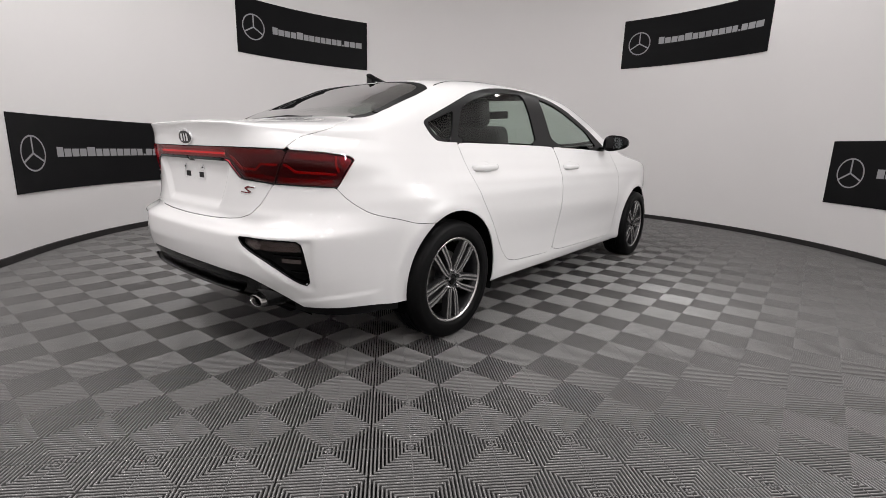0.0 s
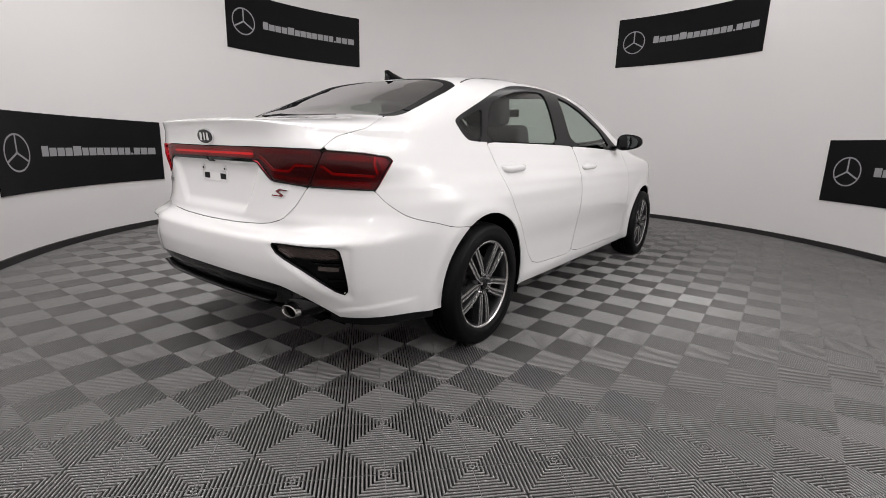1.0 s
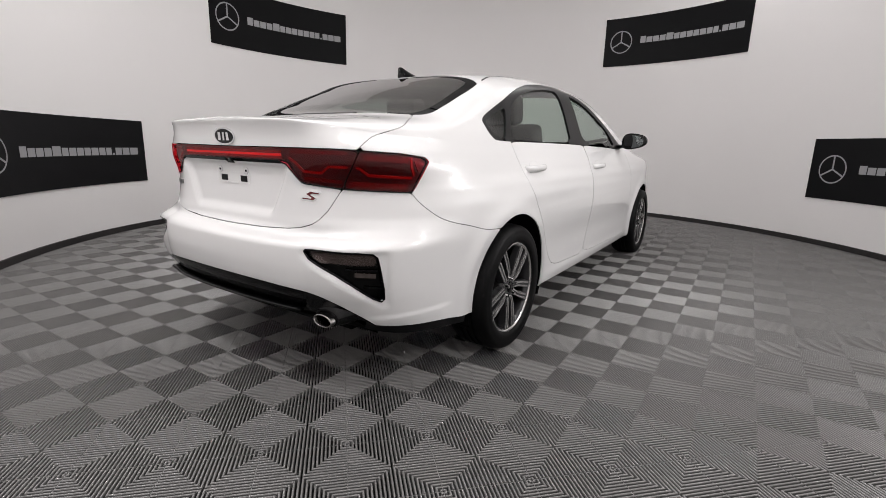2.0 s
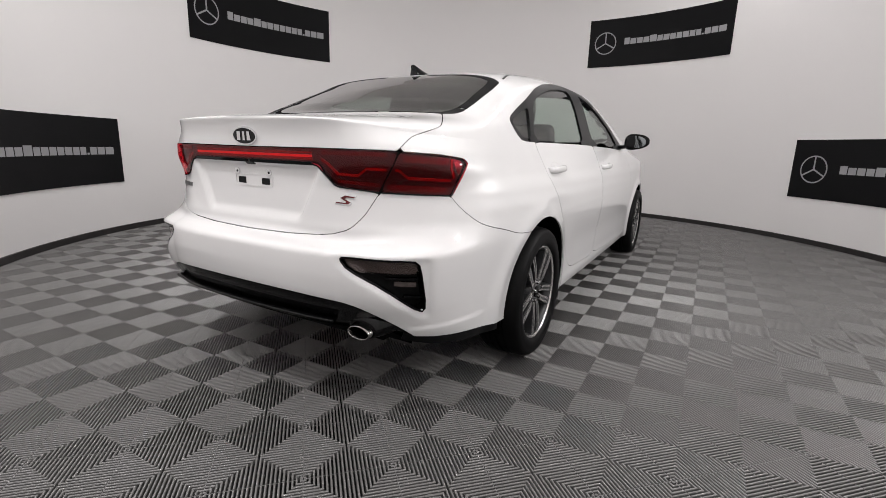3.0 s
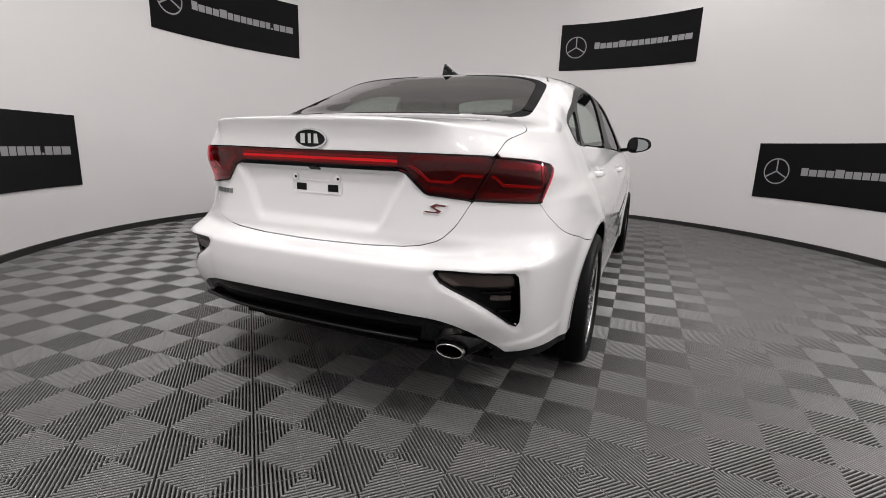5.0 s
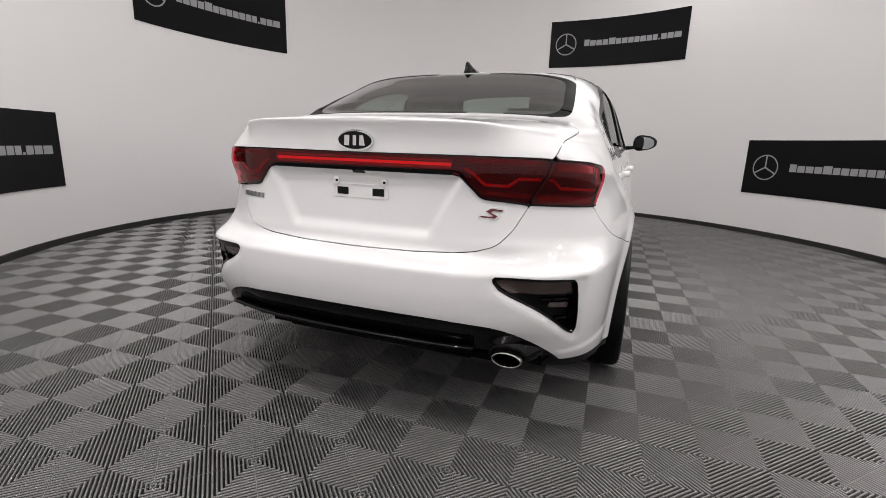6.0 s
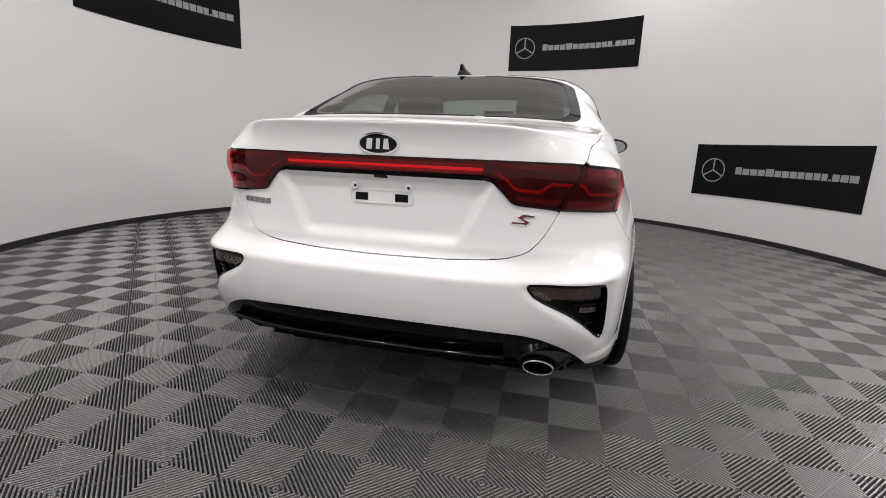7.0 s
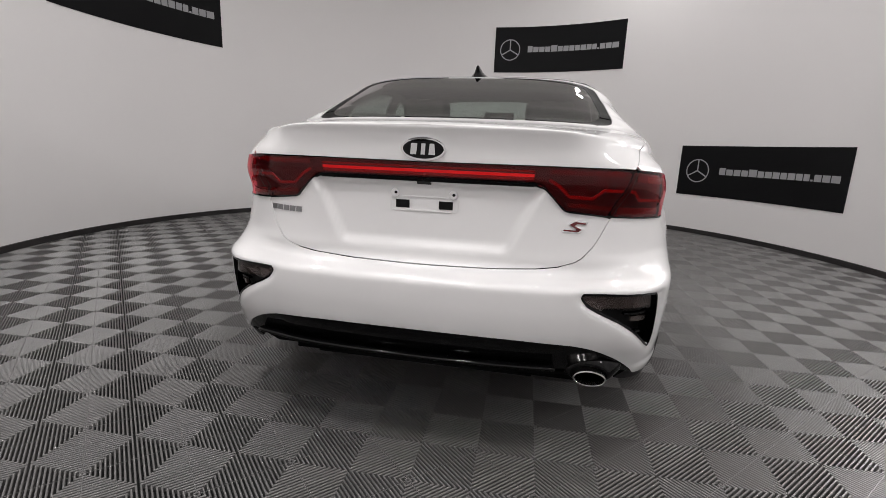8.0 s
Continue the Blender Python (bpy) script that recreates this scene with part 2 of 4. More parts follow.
# assumed round lamps out of view, under the ceiling over the tail of the car and the camera's way, and on the wall
def studio_lamp(m, size, power, label):
    lamp = thing("studio_lamp", (0, 0, 0), label, "lamp", "lamps of the booth")
    lamp.matrix_basis = m
    bm = bmesh.new()
    bmesh.ops.create_cone(bm, cap_ends=True, segments=28, radius1=size * 0.52, radius2=size * 0.40, depth=0.10, matrix=Matrix.Translation((0, 0, 0.06)))
    part("lamp_housing", bm, M_DARK, lamp)
    bm = bmesh.new()
    bmesh.ops.create_circle(bm, cap_ends=True, segments=28, radius=size * 0.5, matrix=Matrix.Translation((0, 0, 0.008)))
    part("diffuser", bm, M_LIGHT, lamp, "glowing white diffuser")
    data = bpy.data.lights.new("lamp_light", "AREA")
    data.shape, data.size, data.energy, data.color = "DISK", size, power, LIGHT_COLOR
    new("lamp_light", data).matrix_basis = m


# weights added to balance walls, floor and paint; (1.3, 4.3) only lifts the far wall
for lx, ly, lw in ((2.95, 1.9, 0.9), (2.0, 0.9, 0.35), (2.7, -0.6, 0.25), (-2.4, -0.6, 1.1), (-1.0, 0.2, 1.7), (1.0, 0.2, 0.5), (-0.9, -1.1, 0.8), (0.8, -1.1, 0.2), (1.3, 4.3, 0.9),
                   (-1.4, -2.3, 1.5), (-0.2, -2.5, 2.2), (1.4, -2.4, 0.8), (3.2, -1.6, 0.3)):
    studio_lamp(pose(lx, ly, CEILING - 0.12), 0.18, LAMP_POWER * lw, "assumed round lamp under the ceiling, out of view, lit")
for wa, wz, lw in ((92, 1.8, 1.15), (108, 2.5, 0.75), (128, 2.8, 0.40), (150, 3.1, 0.25)):
    studio_lamp(look(wall_point(wa, wz, 0.14), (0.4, 0.0, 0.6)), 0.20, LAMP_POWER * lw, "assumed round lamp on the wall, out of view, lit")


# banners on the wall
def banner(a0, a1, z0, z1):
    label = "black vinyl wall banner with grey ring emblem and print"
    mid = 0.5 * (a0 + a1)
    ob = tagged(ring_sheet("banner", z0, z1, 0.009, 0.003, M_BANNER, a0, a1, 40), label, "banner", "banners on the wall")
    w, h = a1 - a0, z1 - z0

    def mark(name, outline_sets, label=""):
        bm = bmesh.new()
        for pts in outline_sets:
            vs = [bm.verts.new(wall_point(a0 + w * u, z0 + h * v, 0.0115)) for u, v in pts]
            bm.faces.new(vs)
        me = part(name, bm, M_PRINT, ob, label)
        return me

    asp = h / (wall_radius(mid) * radians(w))
    cx, cy, r = 0.122, 0.5, 0.235
    ring = []
    for k in range(40):
        t0, t1 = 2 * math.pi * k / 40, 2 * math.pi * (k + 1) / 40
        ring.append([(cx + asp * rr * math.cos(t), cy + rr * math.sin(t)) for rr, t in ((r, t0), (r, t1), (r - 0.022, t1), (r - 0.022, t0))])
    mark("ring_emblem", ring, "thin grey ring")
    for k in range(3):
        t = math.pi / 2 + 2 * math.pi * k / 3
        c, s = math.cos(t), math.sin(t)
        pts = [(0.215 * c - 0.013 * s, 0.215 * s + 0.013 * c), (-0.013 * s, 0.013 * c), (0.013 * s, -0.013 * c), (0.215 * c + 0.013 * s, 0.215 * s - 0.013 * c)]
        mark("emblem_bar", [[(cx + asp * x, cy + y) for x, y in pts]])
    widths = [0.040, 0.043, 0.043, 0.042, 0.050, 0.038, 0.042, 0.040, 0.038, 0.042, 0.038, 0.034, 0.014, 0.040, 0.043, 0.050]
    u, gap = 0.262, 0.0055
    scale = (0.955 - u - gap * 15) / sum(widths)
    for k, wd in enumerate(widths):
        wd *= scale
        tall = 0.135 if k in (0, 4) else (0.03 if k == 12 else 0.112)
        mark("print_bar", [[(u, 0.445), (u + wd, 0.445), (u + wd, 0.445 + tall), (u, 0.445 + tall)]])
        u += wd + gap
    return ob


banner(-141.8, -110.9, 0.505, 1.135)
banner(-95.2, -64.8, 2.13, 2.83)
banner(-2.3, 27.3, 2.19, 2.855)
banner(42.0, 72.6, 0.50, 1.135)


# ---------------------------------------------------------------- the car: skin
WHEELBASE, HUB = 2.742, 0.303
rear_y = ease([0.20, 0.27, 0.315, 0.345, 0.385, 0.422, 0.47, 0.53, 0.589, 0.599, 0.607, 0.629, 0.66, 0.72, 0.80, 0.86, 0.92, 0.97, 1.01, 1.04],
              [-0.74, -0.81, -0.860, -0.882, -0.905, -0.925, -0.937, -0.942, -0.941, -0.938, -0.929, -0.889, -0.868, -0.862, -0.860, -0.862, -0.867, -0.870, -0.879, -0.891])
half_w = ease([0.18, 0.23, 0.30, 0.45, 0.62, 0.75, 0.85, 0.92, 0.97, 1.02, 1.08], [0.79, 0.838, 0.843, 0.852, 0.862, 0.861, 0.857, 0.841, 0.822, 0.80, 0.77])
corner_n = ease([0.25, 0.58, 0.70, 0.80, 0.90, 1.0], [4.7, 4.7, 3.7, 3.5, 4.0, 4.0])
side_taper = ease([-0.95, -0.80, -0.65, -0.55, -0.35, -0.15, 0.05], [0.070, 0.066, 0.058, 0.050, 0.030, 0.010, 0.0])
front_y = ease([0.18, 0.25, 0.40, 0.60, 0.75, 0.90], [3.40, 3.50, 3.58, 3.60, 3.55, 3.40])
shoulder = ease([-0.90, -0.82, -0.65, -0.35, 0.0, 1.0, 2.0, 2.5, 3.0, 3.4, 3.6], [1.035, 1.018, 0.992, 0.978, 0.972, 0.965, 0.950, 0.905, 0.84, 0.75, 0.70])
crown_z = ease([-0.90, -0.84, -0.72, -0.55, -0.42, -0.34, -0.22, 0.0, 0.16, 0.24, 0.4, 0.7, 1.0, 1.3, 1.55, 1.8, 2.1, 2.42, 2.55, 3.0, 3.4, 3.62],
               [1.036, 1.049, 1.056, 1.064, 1.077, 1.096, 1.155, 1.255, 1.315, 1.331, 1.351, 1.371, 1.378, 1.372, 1.348, 1.278, 1.142, 0.990, 0.967, 0.915, 0.83, 0.72])
lean = ease([-0.9, -0.5, -0.2, 0.0, 0.2, 0.6, 1.2, 2.0, 2.4, 3.6], [0.2, 0.30, 0.42, 0.42, 0.33, 0.30, 0.29, 0.33, 0.3, 0.2])
square = ease([-0.9, -0.7, -0.5, -0.3, 0.0, 0.4, 0.8, 1.4, 1.9, 2.4, 3.6], [3.0, 3.4, 4.6, 5.4, 5.4, 6.6, 7.6, 7.4, 6.2, 4.0, 3.0])
bottom = ease([-0.95, -0.80, -0.74, -0.62, -0.50, -0.36, 0.36, 2.3, 3.1, 3.6], [0.336, 0.332, 0.306, 0.288, 0.278, 0.262, 0.226, 0.214, 0.24, 0.24])


belt_y = ease([-0.80, -0.62, -0.50, -0.35, -0.15, 0.10, 0.70, 1.20, 2.0, 2.6, 3.6], [0.0, 0.014, 0.034, 0.046, 0.067, 0.075, 0.058, 0.045, 0.022, 0.010, 0.0])
belt_z = ease([0.66, 0.72, 0.78, 0.86, 0.92, 0.98, 1.06], [0.0, 0.08, 0.36, 0.80, 0.95, 1.0, 1.0])


def contour(k, z):
    """Point of the outline at height z; k in 0..1 is the rear corner, 1..2 the flank, 2..3 the front corner."""
    hw, rn, yr, yf = half_w(z), corner_n(z), rear_y(z), front_y(z)
    kr, kf = np.clip(k, 0, 1), np.clip(k - 2, 0, 1)
    a = kr * math.pi / 2
    rho = (np.abs(np.sin(a)) ** rn + np.abs(np.cos(a)) ** rn) ** (-1 / rn)
    x, y = hw * rho * np.sin(a), yr * rho * np.cos(a)
    side = np.clip(k - 1, 0, 1)
    y = y * (k < 1) + (k >= 1) * WHEELBASE * side
    x = np.where(k >= 1, hw, x)
    b = (1 - kf) * math.pi / 2
    rf = (np.abs(np.sin(b)) ** 2.5 + np.abs(np.cos(b)) ** 2.5) ** (-1 / 2.5)
    x = np.where(k > 2, hw * rf * np.sin(b), x)
    y = np.where(k > 2, WHEELBASE + (yf - WHEELBASE) * rf * np.cos(b), y)
    # flank: slightly bowed in plan, hollow above the sill, flared at the wheels
    flank = step01(y, -0.75, -0.3) * (1 - step01(y, 3.0, 3.4))
    x = x * (1 - 0.012 * ((y - 1.3) / 1.6) ** 2 * flank)
    doors = step01(y, 0.25, 0.7) * (1 - step01(y, 2.0, 2.5))
    x = x - 0.006 * doors * np.exp(-(((z - 0.44) / 0.085) ** 2)) + 0.006 * doors * np.exp(-(((z - 0.27) / 0.03) ** 2))
    x = x + 0.004 * flank * np.exp(-(((z - 0.80) / 0.035) ** 2))
    for wy in (0.0, WHEELBASE):
        d = np.hypot(y - wy, z - HUB)
        x = x + 0.011 * np.exp(-(((d - 0.365) / 0.045) ** 2)) * flank
    x = x - side_taper(y) * step01(x, 0.30, 0.66)
    # the upper flank leans in towards the belt, most over the rear wheel, and the corner of the boot above the lamps
    x = x - belt_y(y) * belt_z(z) * step01(x, 0.40, 0.62)
    x = x - 0.058 * step01(z, 0.925, 1.03) * (1 - step01(y, -0.66, -0.34)) * step01(x, 0.34, 0.62)
    y = y + 0.022 * np.clip(x / 0.47, 0, 1) ** 2 * (1 - step01(x, 0.47, 0.66)) * (1 - step01(z, 0.62, 0.68)) * (y < 0)
    low = step01(0.345 - z, 0.0, 0.014) * step01(-y, 0.40, 0.50) * step01(x + y + 0.87, 0.70, 0.80)
    return x + 0.004 * low, y - 0.003 * low


def recess(x, y, z):
    """The hollow for the number plate in the boot lid, and the ledge of the bumper."""
    w = 0.352 - 0.50 * (0.872 - z)
    m = (1 - step01(np.abs(x), w - 0.024, w)) * step01(z, 0.672, 0.712) * (1 - step01(z, 0.868, 0.885))
    # crease of the bumper below the reflector pocket, running down and out
    q = np.abs(x) + y + 0.87
    s = ((z - 0.55) * 0.38 + (q - 0.42) * 0.175) / 0.418
    c = step01(s, 0.0, 0.042) * step01(q, 0.40, 0.50) * (1 - step01(q, 0.82, 0.88)) * (1 - step01(z, 0.575, 0.60)) * step01(z, 0.36, 0.40)
    return y + 0.017 * m + 0.016 * c


NR, NS, NF, NW, NU = 132, 200, 50, 88, 60
ks = np.concatenate([np.linspace(0, 1, NR, endpoint=False), np.linspace(1, 2, NS, endpoint=False), np.linspace(2, 3, NF)])
ztop = np.full(len(ks), 0.95)
for _ in range(40):
    _, ytop = contour(ks, ztop)
    ztop = 0.5 * ztop + 0.5 * shoulder(ytop)
zbot = np.full(len(ks), 0.30)
for _ in range(30):
    _, ybot = contour(ks, zbot)
    zbot = 0.5 * zbot + 0.5 * bottom(ybot)
rows, flat = [], []
for j in range(NW + 1):
    s = j / NW
    z = zbot + (ztop - zbot) * s
    x, y = contour(ks, z)
    rows.append(np.stack([x, recess(x, y, z), z], 1))
    flat.append(np.stack([x, y, z], 1))
xt, yt = rows[-1][:, 0], rows[-1][:, 1]
for j in range(1, NU + 1):
    p = square(yt)
    u = j / NU
    if u < 0.55:
        sz = np.full(len(yt), 0.93 * u / 0.55)
        cx = (1 - sz ** p) ** (1 / p)
    else:
        cx = (1 - 0.93 ** p) ** (1 / p) * (1 - (u - 0.55) / 0.45)
        sz = (1 - cx ** p) ** (1 / p)
    if j == NU:
        sz, cx = np.ones_like(sz), np.zeros_like(cx)
    h = np.maximum(crown_z(yt) - ztop, 0.003)
    dome = np.minimum(0.024, (0.12 + 0.23 * step01(np.abs(yt + 0.40), 0.18, 0.45)) * h)
    inner = np.minimum(lean(yt) * h * sz, 0.6 * xt)
    xx = (xt - inner) * cx
    zz = ztop + (h - dome) * sz + dome * sz * (1 - (xx / (xt + 1e-6)) ** 2)
    rows.append(np.stack([xx, yt, zz], 1))
    flat.append(rows[-1])
G = np.stack(rows)                      # rows x columns x 3
J, I = G.shape[:2]
V = G.reshape(-1, 3)
V0 = np.stack(flat).reshape(-1, 3)
idx = np.arange(J * I).reshape(J, I)
Q = np.stack([idx[:-1, :-1], idx[:-1, 1:], idx[1:, 1:], idx[1:, :-1]], -1).reshape(-1, 4)
onU = np.repeat(np.arange(J) > NW, I)
# both halves, joined along the middle
Vl = V * (-1, 1, 1)
allV = np.concatenate([V, Vl])
allF = np.concatenate([Q, Q[:, ::-1] + len(V)])
mid = np.abs(V0[:, 0]) < 1e-5
remap = np.arange(len(allV))
remap[len(V):][mid] = np.arange(len(V))[mid]
SKIN_V, SKIN_F = allV, remap[allF]
SKIN_U = np.concatenate([onU, onU])
SKIN_N = normals_of(SKIN_V, SKIN_F)
area = np.linalg.norm(np.cross(SKIN_V[SKIN_F[:, 2]] - SKIN_V[SKIN_F[:, 0]], SKIN_V[SKIN_F[:, 3]] - SKIN_V[SKIN_F[:, 1]]), axis=1)
SKIN_F = SKIN_F[area > 1e-9]
# places on the skin, by which the panels are laid out
X, Y, Z = np.concatenate([V0, V0 * (-1, 1, 1)]).T
AX = np.abs(X)
QQ = AX + (Y + 0.87)                    # way round the rear corner
RIGHT = X > 0


def with_rim(v, fa, n, thick):
    """Faces of a sheet, and its rim turned inward by the thickness along n."""
    E = np.concatenate([np.stack([fa[:, k], fa[:, (k + 1) % 4]], 1) for k in range(4)])
    E = E[E[:, 0] != E[:, 1]]
    und = np.sort(E, 1)
    _, first, count = np.unique(und, axis=0, return_index=True, return_counts=True)
    edge = E[first[count == 1]]
    a, b = edge[:, 0], edge[:, 1]
    m = len(v)
    k = len(edge)
    extra = np.concatenate([v[a], v[b], v[b] - n[b] * thick, v[a] - n[a] * thick])
    ids = m + np.arange(k)
    quads = np.stack([ids + k, ids, ids + 3 * k, ids + 2 * k], 1)
    return np.concatenate([v, extra]), np.concatenate([fa, quads])


def panel(name, f, mat, parent, offset=0.0, label="", thick=0.0):
    """A piece of the skin where f > 0, moved out by offset, with turned-in edges."""
    v, fa, used = cut(SKIN_V + SKIN_N * offset, SKIN_F, f)
    if thick:
        v, fa = with_rim(v, fa, SKIN_N[used], thick)
    return link(name, v, faces_of(fa), mat, parent, label)


# exact places on the skin, for small parts
DENSE = np.linspace(0, 1.6, 900)


def rear_at(q, z, sx=1, by_x=False):
    """Point and outward normal of the tail, q round the corner (or x from the middle) and z up."""
    a = abs(q)
    s = sx if q >= 0 else -sx

    def spot(qq, zz):
        x, y = contour(DENSE, np.full(len(DENSE), zz))
        k = np.interp(qq, x if by_x else x + y + 0.87, DENSE)
        px, py = contour(np.array([k]), np.array([zz]))
        py = recess(px, py, np.array([zz]))
        return Vector((float(px[0]), float(py[0]), zz))
    p = spot(a, z)
    du = spot(a + 0.004, z) - spot(max(a - 0.004, 0.0005), z)
    dv = spot(a, z + 0.004) - spot(a, z - 0.004)
    n = du.cross(dv).normalized()
    return Vector((s * p.x, p.y, p.z)), Vector((s * n.x, n.y, n.z))


def top_at(x, y):
    """Point of the upper skin over a plan place."""
    i = int(np.argmin(np.abs(yt - y)))
    col = G[NW:, i]
    return Vector((x, y, float(np.interp(-abs(x), -col[:, 0], col[:, 2]))))


def strip(name, path, width, thick, mat, parent, lift=0.0, sx=1, label="", fine=0.012):
    """A raised band on the tail along a line of (q, z) places."""
    pts = []
    for (ax, ay), (bx, by) in zip(path[:-1], path[1:]):
        n = max(1, int(math.hypot(bx - ax, by - ay) / fine))
        pts += [(ax + (bx - ax) * k / n, ay + (by - ay) * k / n) for k in range(n)]
    pts.append(path[-1])
    bm = bmesh.new()
    rings = []
    for i, (qa, za) in enumerate(pts):
        a, b = pts[max(0, i - 1)], pts[min(len(pts) - 1, i + 1)]
        d = Vector((b[0] - a[0], b[1] - a[1])).normalized()
        t = Vector((-d.y, d.x)) * width / 2
        (p0, n0), (p1, n1) = rear_at(qa - t.x, za - t.y, sx), rear_at(qa + t.x, za + t.y, sx)
        rings.append([bm.verts.new(v) for v in (p0 + n0 * lift, p0 + n0 * (lift + thick), p1 + n1 * (lift + thick), p1 + n1 * lift)])
    for p, q in zip(rings[:-1], rings[1:]):
        for k in range(4):
            j = (k + 1) % 4
            bm.faces.new((p[k], p[j], q[j], q[k]))
    bm.faces.new(rings[0])
    bm.faces.new(rings[-1][::-1])
    ob = part(name, bm, mat, parent, label, smooth=True)
    flat_shade(ob, 40)
    return ob


REAR = (~SKIN_U) & (Y < 0.3)
SIDE = (AX > 0.3) & (Y > -0.5) & (Y < 2.6)
# wheel openings, positive inside
BEHIND = np.where(Y < 0.02, 1.145, 1.0)             # the bumper closes in on the tyre from behind
ARCH = np.where((AX > 0.45) & (Z < 0.78), np.maximum(0.352 - np.hypot((Y - 0.02) * BEHIND, Z - 0.305), 0.352 - np.hypot(Y - WHEELBASE, Z - 0.305)), -0.3)
# side windows with their black surround
DLO_P = rounded([(-0.064, 1.072), (-0.040, 1.020), (0.0, 0.984), (0.36, 0.985), (0.9, 0.985), (1.6, 0.974), (1.99, 0.960), (2.02, 0.985), (1.77, 1.118), (1.46, 1.240), (1.28, 1.290),
                 (1.12, 1.314), (0.95, 1.326), (0.75, 1.320), (0.55, 1.298), (0.370, 1.254), (0.195, 1.185), (0.05, 1.125), (-0.035, 1.092)], 2, 0.15)
DLO = np.where(SIDE & (Z > 0.9) & (Y < 2.3), inside(Y, Z, DLO_P), -0.3)
PANES = [("quarter_window", rounded([(-0.040, 1.072), (-0.008, 1.022), (0.022, 1.000), (0.110, 0.999), (0.150, 1.070), (0.182, 1.148), (0.06, 1.106)], 2, 0.15)),
         ("rear_side_window", rounded([(0.150, 0.999), (0.50, 1.000), (0.940, 0.999), (0.928, 1.15), (0.906, 1.295), (0.74, 1.289), (0.56, 1.266), (0.39, 1.224), (0.256, 1.172)], 2, 0.12)),
         ("front_side_window", rounded([(1.150, 1.000), (1.86, 0.985), (1.71, 1.105), (1.42, 1.215), (1.25, 1.265), (1.09, 1.290)], 2, 0.12))]
PANE_F = [np.where(DLO > 0, inside(Y, Z, p), -0.3) for _, p in PANES]
# rear and front screens, seen from above
RGLASS_P = rounded([(-0.40, -0.352), (0.0, -0.356), (0.40, -0.352), (0.56, -0.354), (0.590, -0.288), (0.580, -0.13), (0.562, 0.06), (0.552, 0.142), (0.3, 0.164), (0.0, 0.172),
                    (-0.3, 0.164), (-0.552, 0.142), (-0.562, 0.06), (-0.580, -0.13), (-0.590, -0.288), (-0.56, -0.354)], 2, 0.18)
RGLASS = np.where(SKIN_U & (Y < 0.5), inside(X, Y, RGLASS_P), -0.3)
RCLEAR_P = rounded([(-0.38, -0.330), (0.0, -0.334), (0.38, -0.330), (0.500, -0.330), (0.543, -0.272), (0.541, -0.17), (0.518, 0.05), (0.500, 0.108), (0.28, 0.140), (0.0, 0.148),
                    (-0.28, 0.140), (-0.500, 0.108), (-0.518, 0.05), (-0.541, -0.17), (-0.543, -0.272), (-0.500, -0.330)], 2, 0.18)
RCLEAR = np.where(RGLASS > 0, inside(X, Y, RCLEAR_P), -0.3)
WSCREEN_P = rounded([(-0.68, 2.24), (-0.4, 2.36), (0.0, 2.40), (0.4, 2.36), (0.68, 2.24), (0.56, 1.60), (0.3, 1.53), (0.0, 1.51), (-0.3, 1.53), (-0.56, 1.60)], 2, 0.18)
WSCREEN = np.where(SKIN_U & (Y > 1.3), inside(X, Y, WSCREEN_P), -0.3)
# lamps: inner ends meet in one bar across the lid
LAMP_P = [(-0.2, 0.934), (0.35, 0.937), (0.65, 0.936), (0.92, 0.926), (1.06, 0.913), (1.082, 0.897), (0.995, 0.790), (0.97, 0.786), (0.616, 0.797), (0.455, 0.810),
          (0.435, 0.815), (0.36, 0.876), (0.33, 0.884), (-0.2, 0.884)]
LAMP = np.where(REAR, inside(QQ, Z, LAMP_P), -0.3)
SPLIT = QQ - (0.638 + (Z - 0.80) * 0.61)          # positive outside the lid
# reflector pockets in the bumper
FOG_P = rounded([(0.438, 0.582), (0.452, 0.592), (0.764, 0.587), (0.790, 0.566), (0.826, 0.418), (0.806, 0.400), (0.62, 0.493), (0.468, 0.550)], 1, 0.2)
FOG = np.where(REAR, inside(QQ, Z, FOG_P), -0.3)
LID_W = inside(QQ, Z, rounded([(-0.5, 0.634), (0.16, 0.636), (0.40, 0.648), (0.495, 0.672), (0.561, 0.716), (0.602, 0.76), (0.638, 0.80), (0.680, 0.89), (0.704, 0.93),
                               (0.745, 0.958), (0.790, 0.984), (0.880, 1.004), (0.945, 1.020), (0.985, 1.046), (1.030, 1.068), (1.060, 1.10), (1.060, 1.3), (-0.5, 1.3)], 1, 0.2))
LID = np.where(Y < -0.2, np.minimum(LID_W, -0.349 - Y), -0.3)
SEAM = ease([0.0, 0.60, 0.97, 1.03, 1.09, 1.165, 1.26, 1.33, 1.475, 1.9], [0.90, 0.86, 0.790, 0.748, 0.715, 0.683, 0.660, 0.647, 0.618, 0.60])
BUMPER = np.where((~SKIN_U) & (Y < 0.10), SEAM(QQ) - Z, -0.3)
BLACK_P = rounded([(-0.5, 0.449), (0.20, 0.447), (0.42, 0.436), (0.52, 0.420), (0.62, 0.388), (0.71, 0.350), (0.80, 0.305), (0.815, 0.272), (0.815, 0.1), (-0.5, 0.1)], 2, 0.2)
VALANCE = np.where(REAR & (Y < -0.3), inside(QQ, Z, BLACK_P), -0.3)
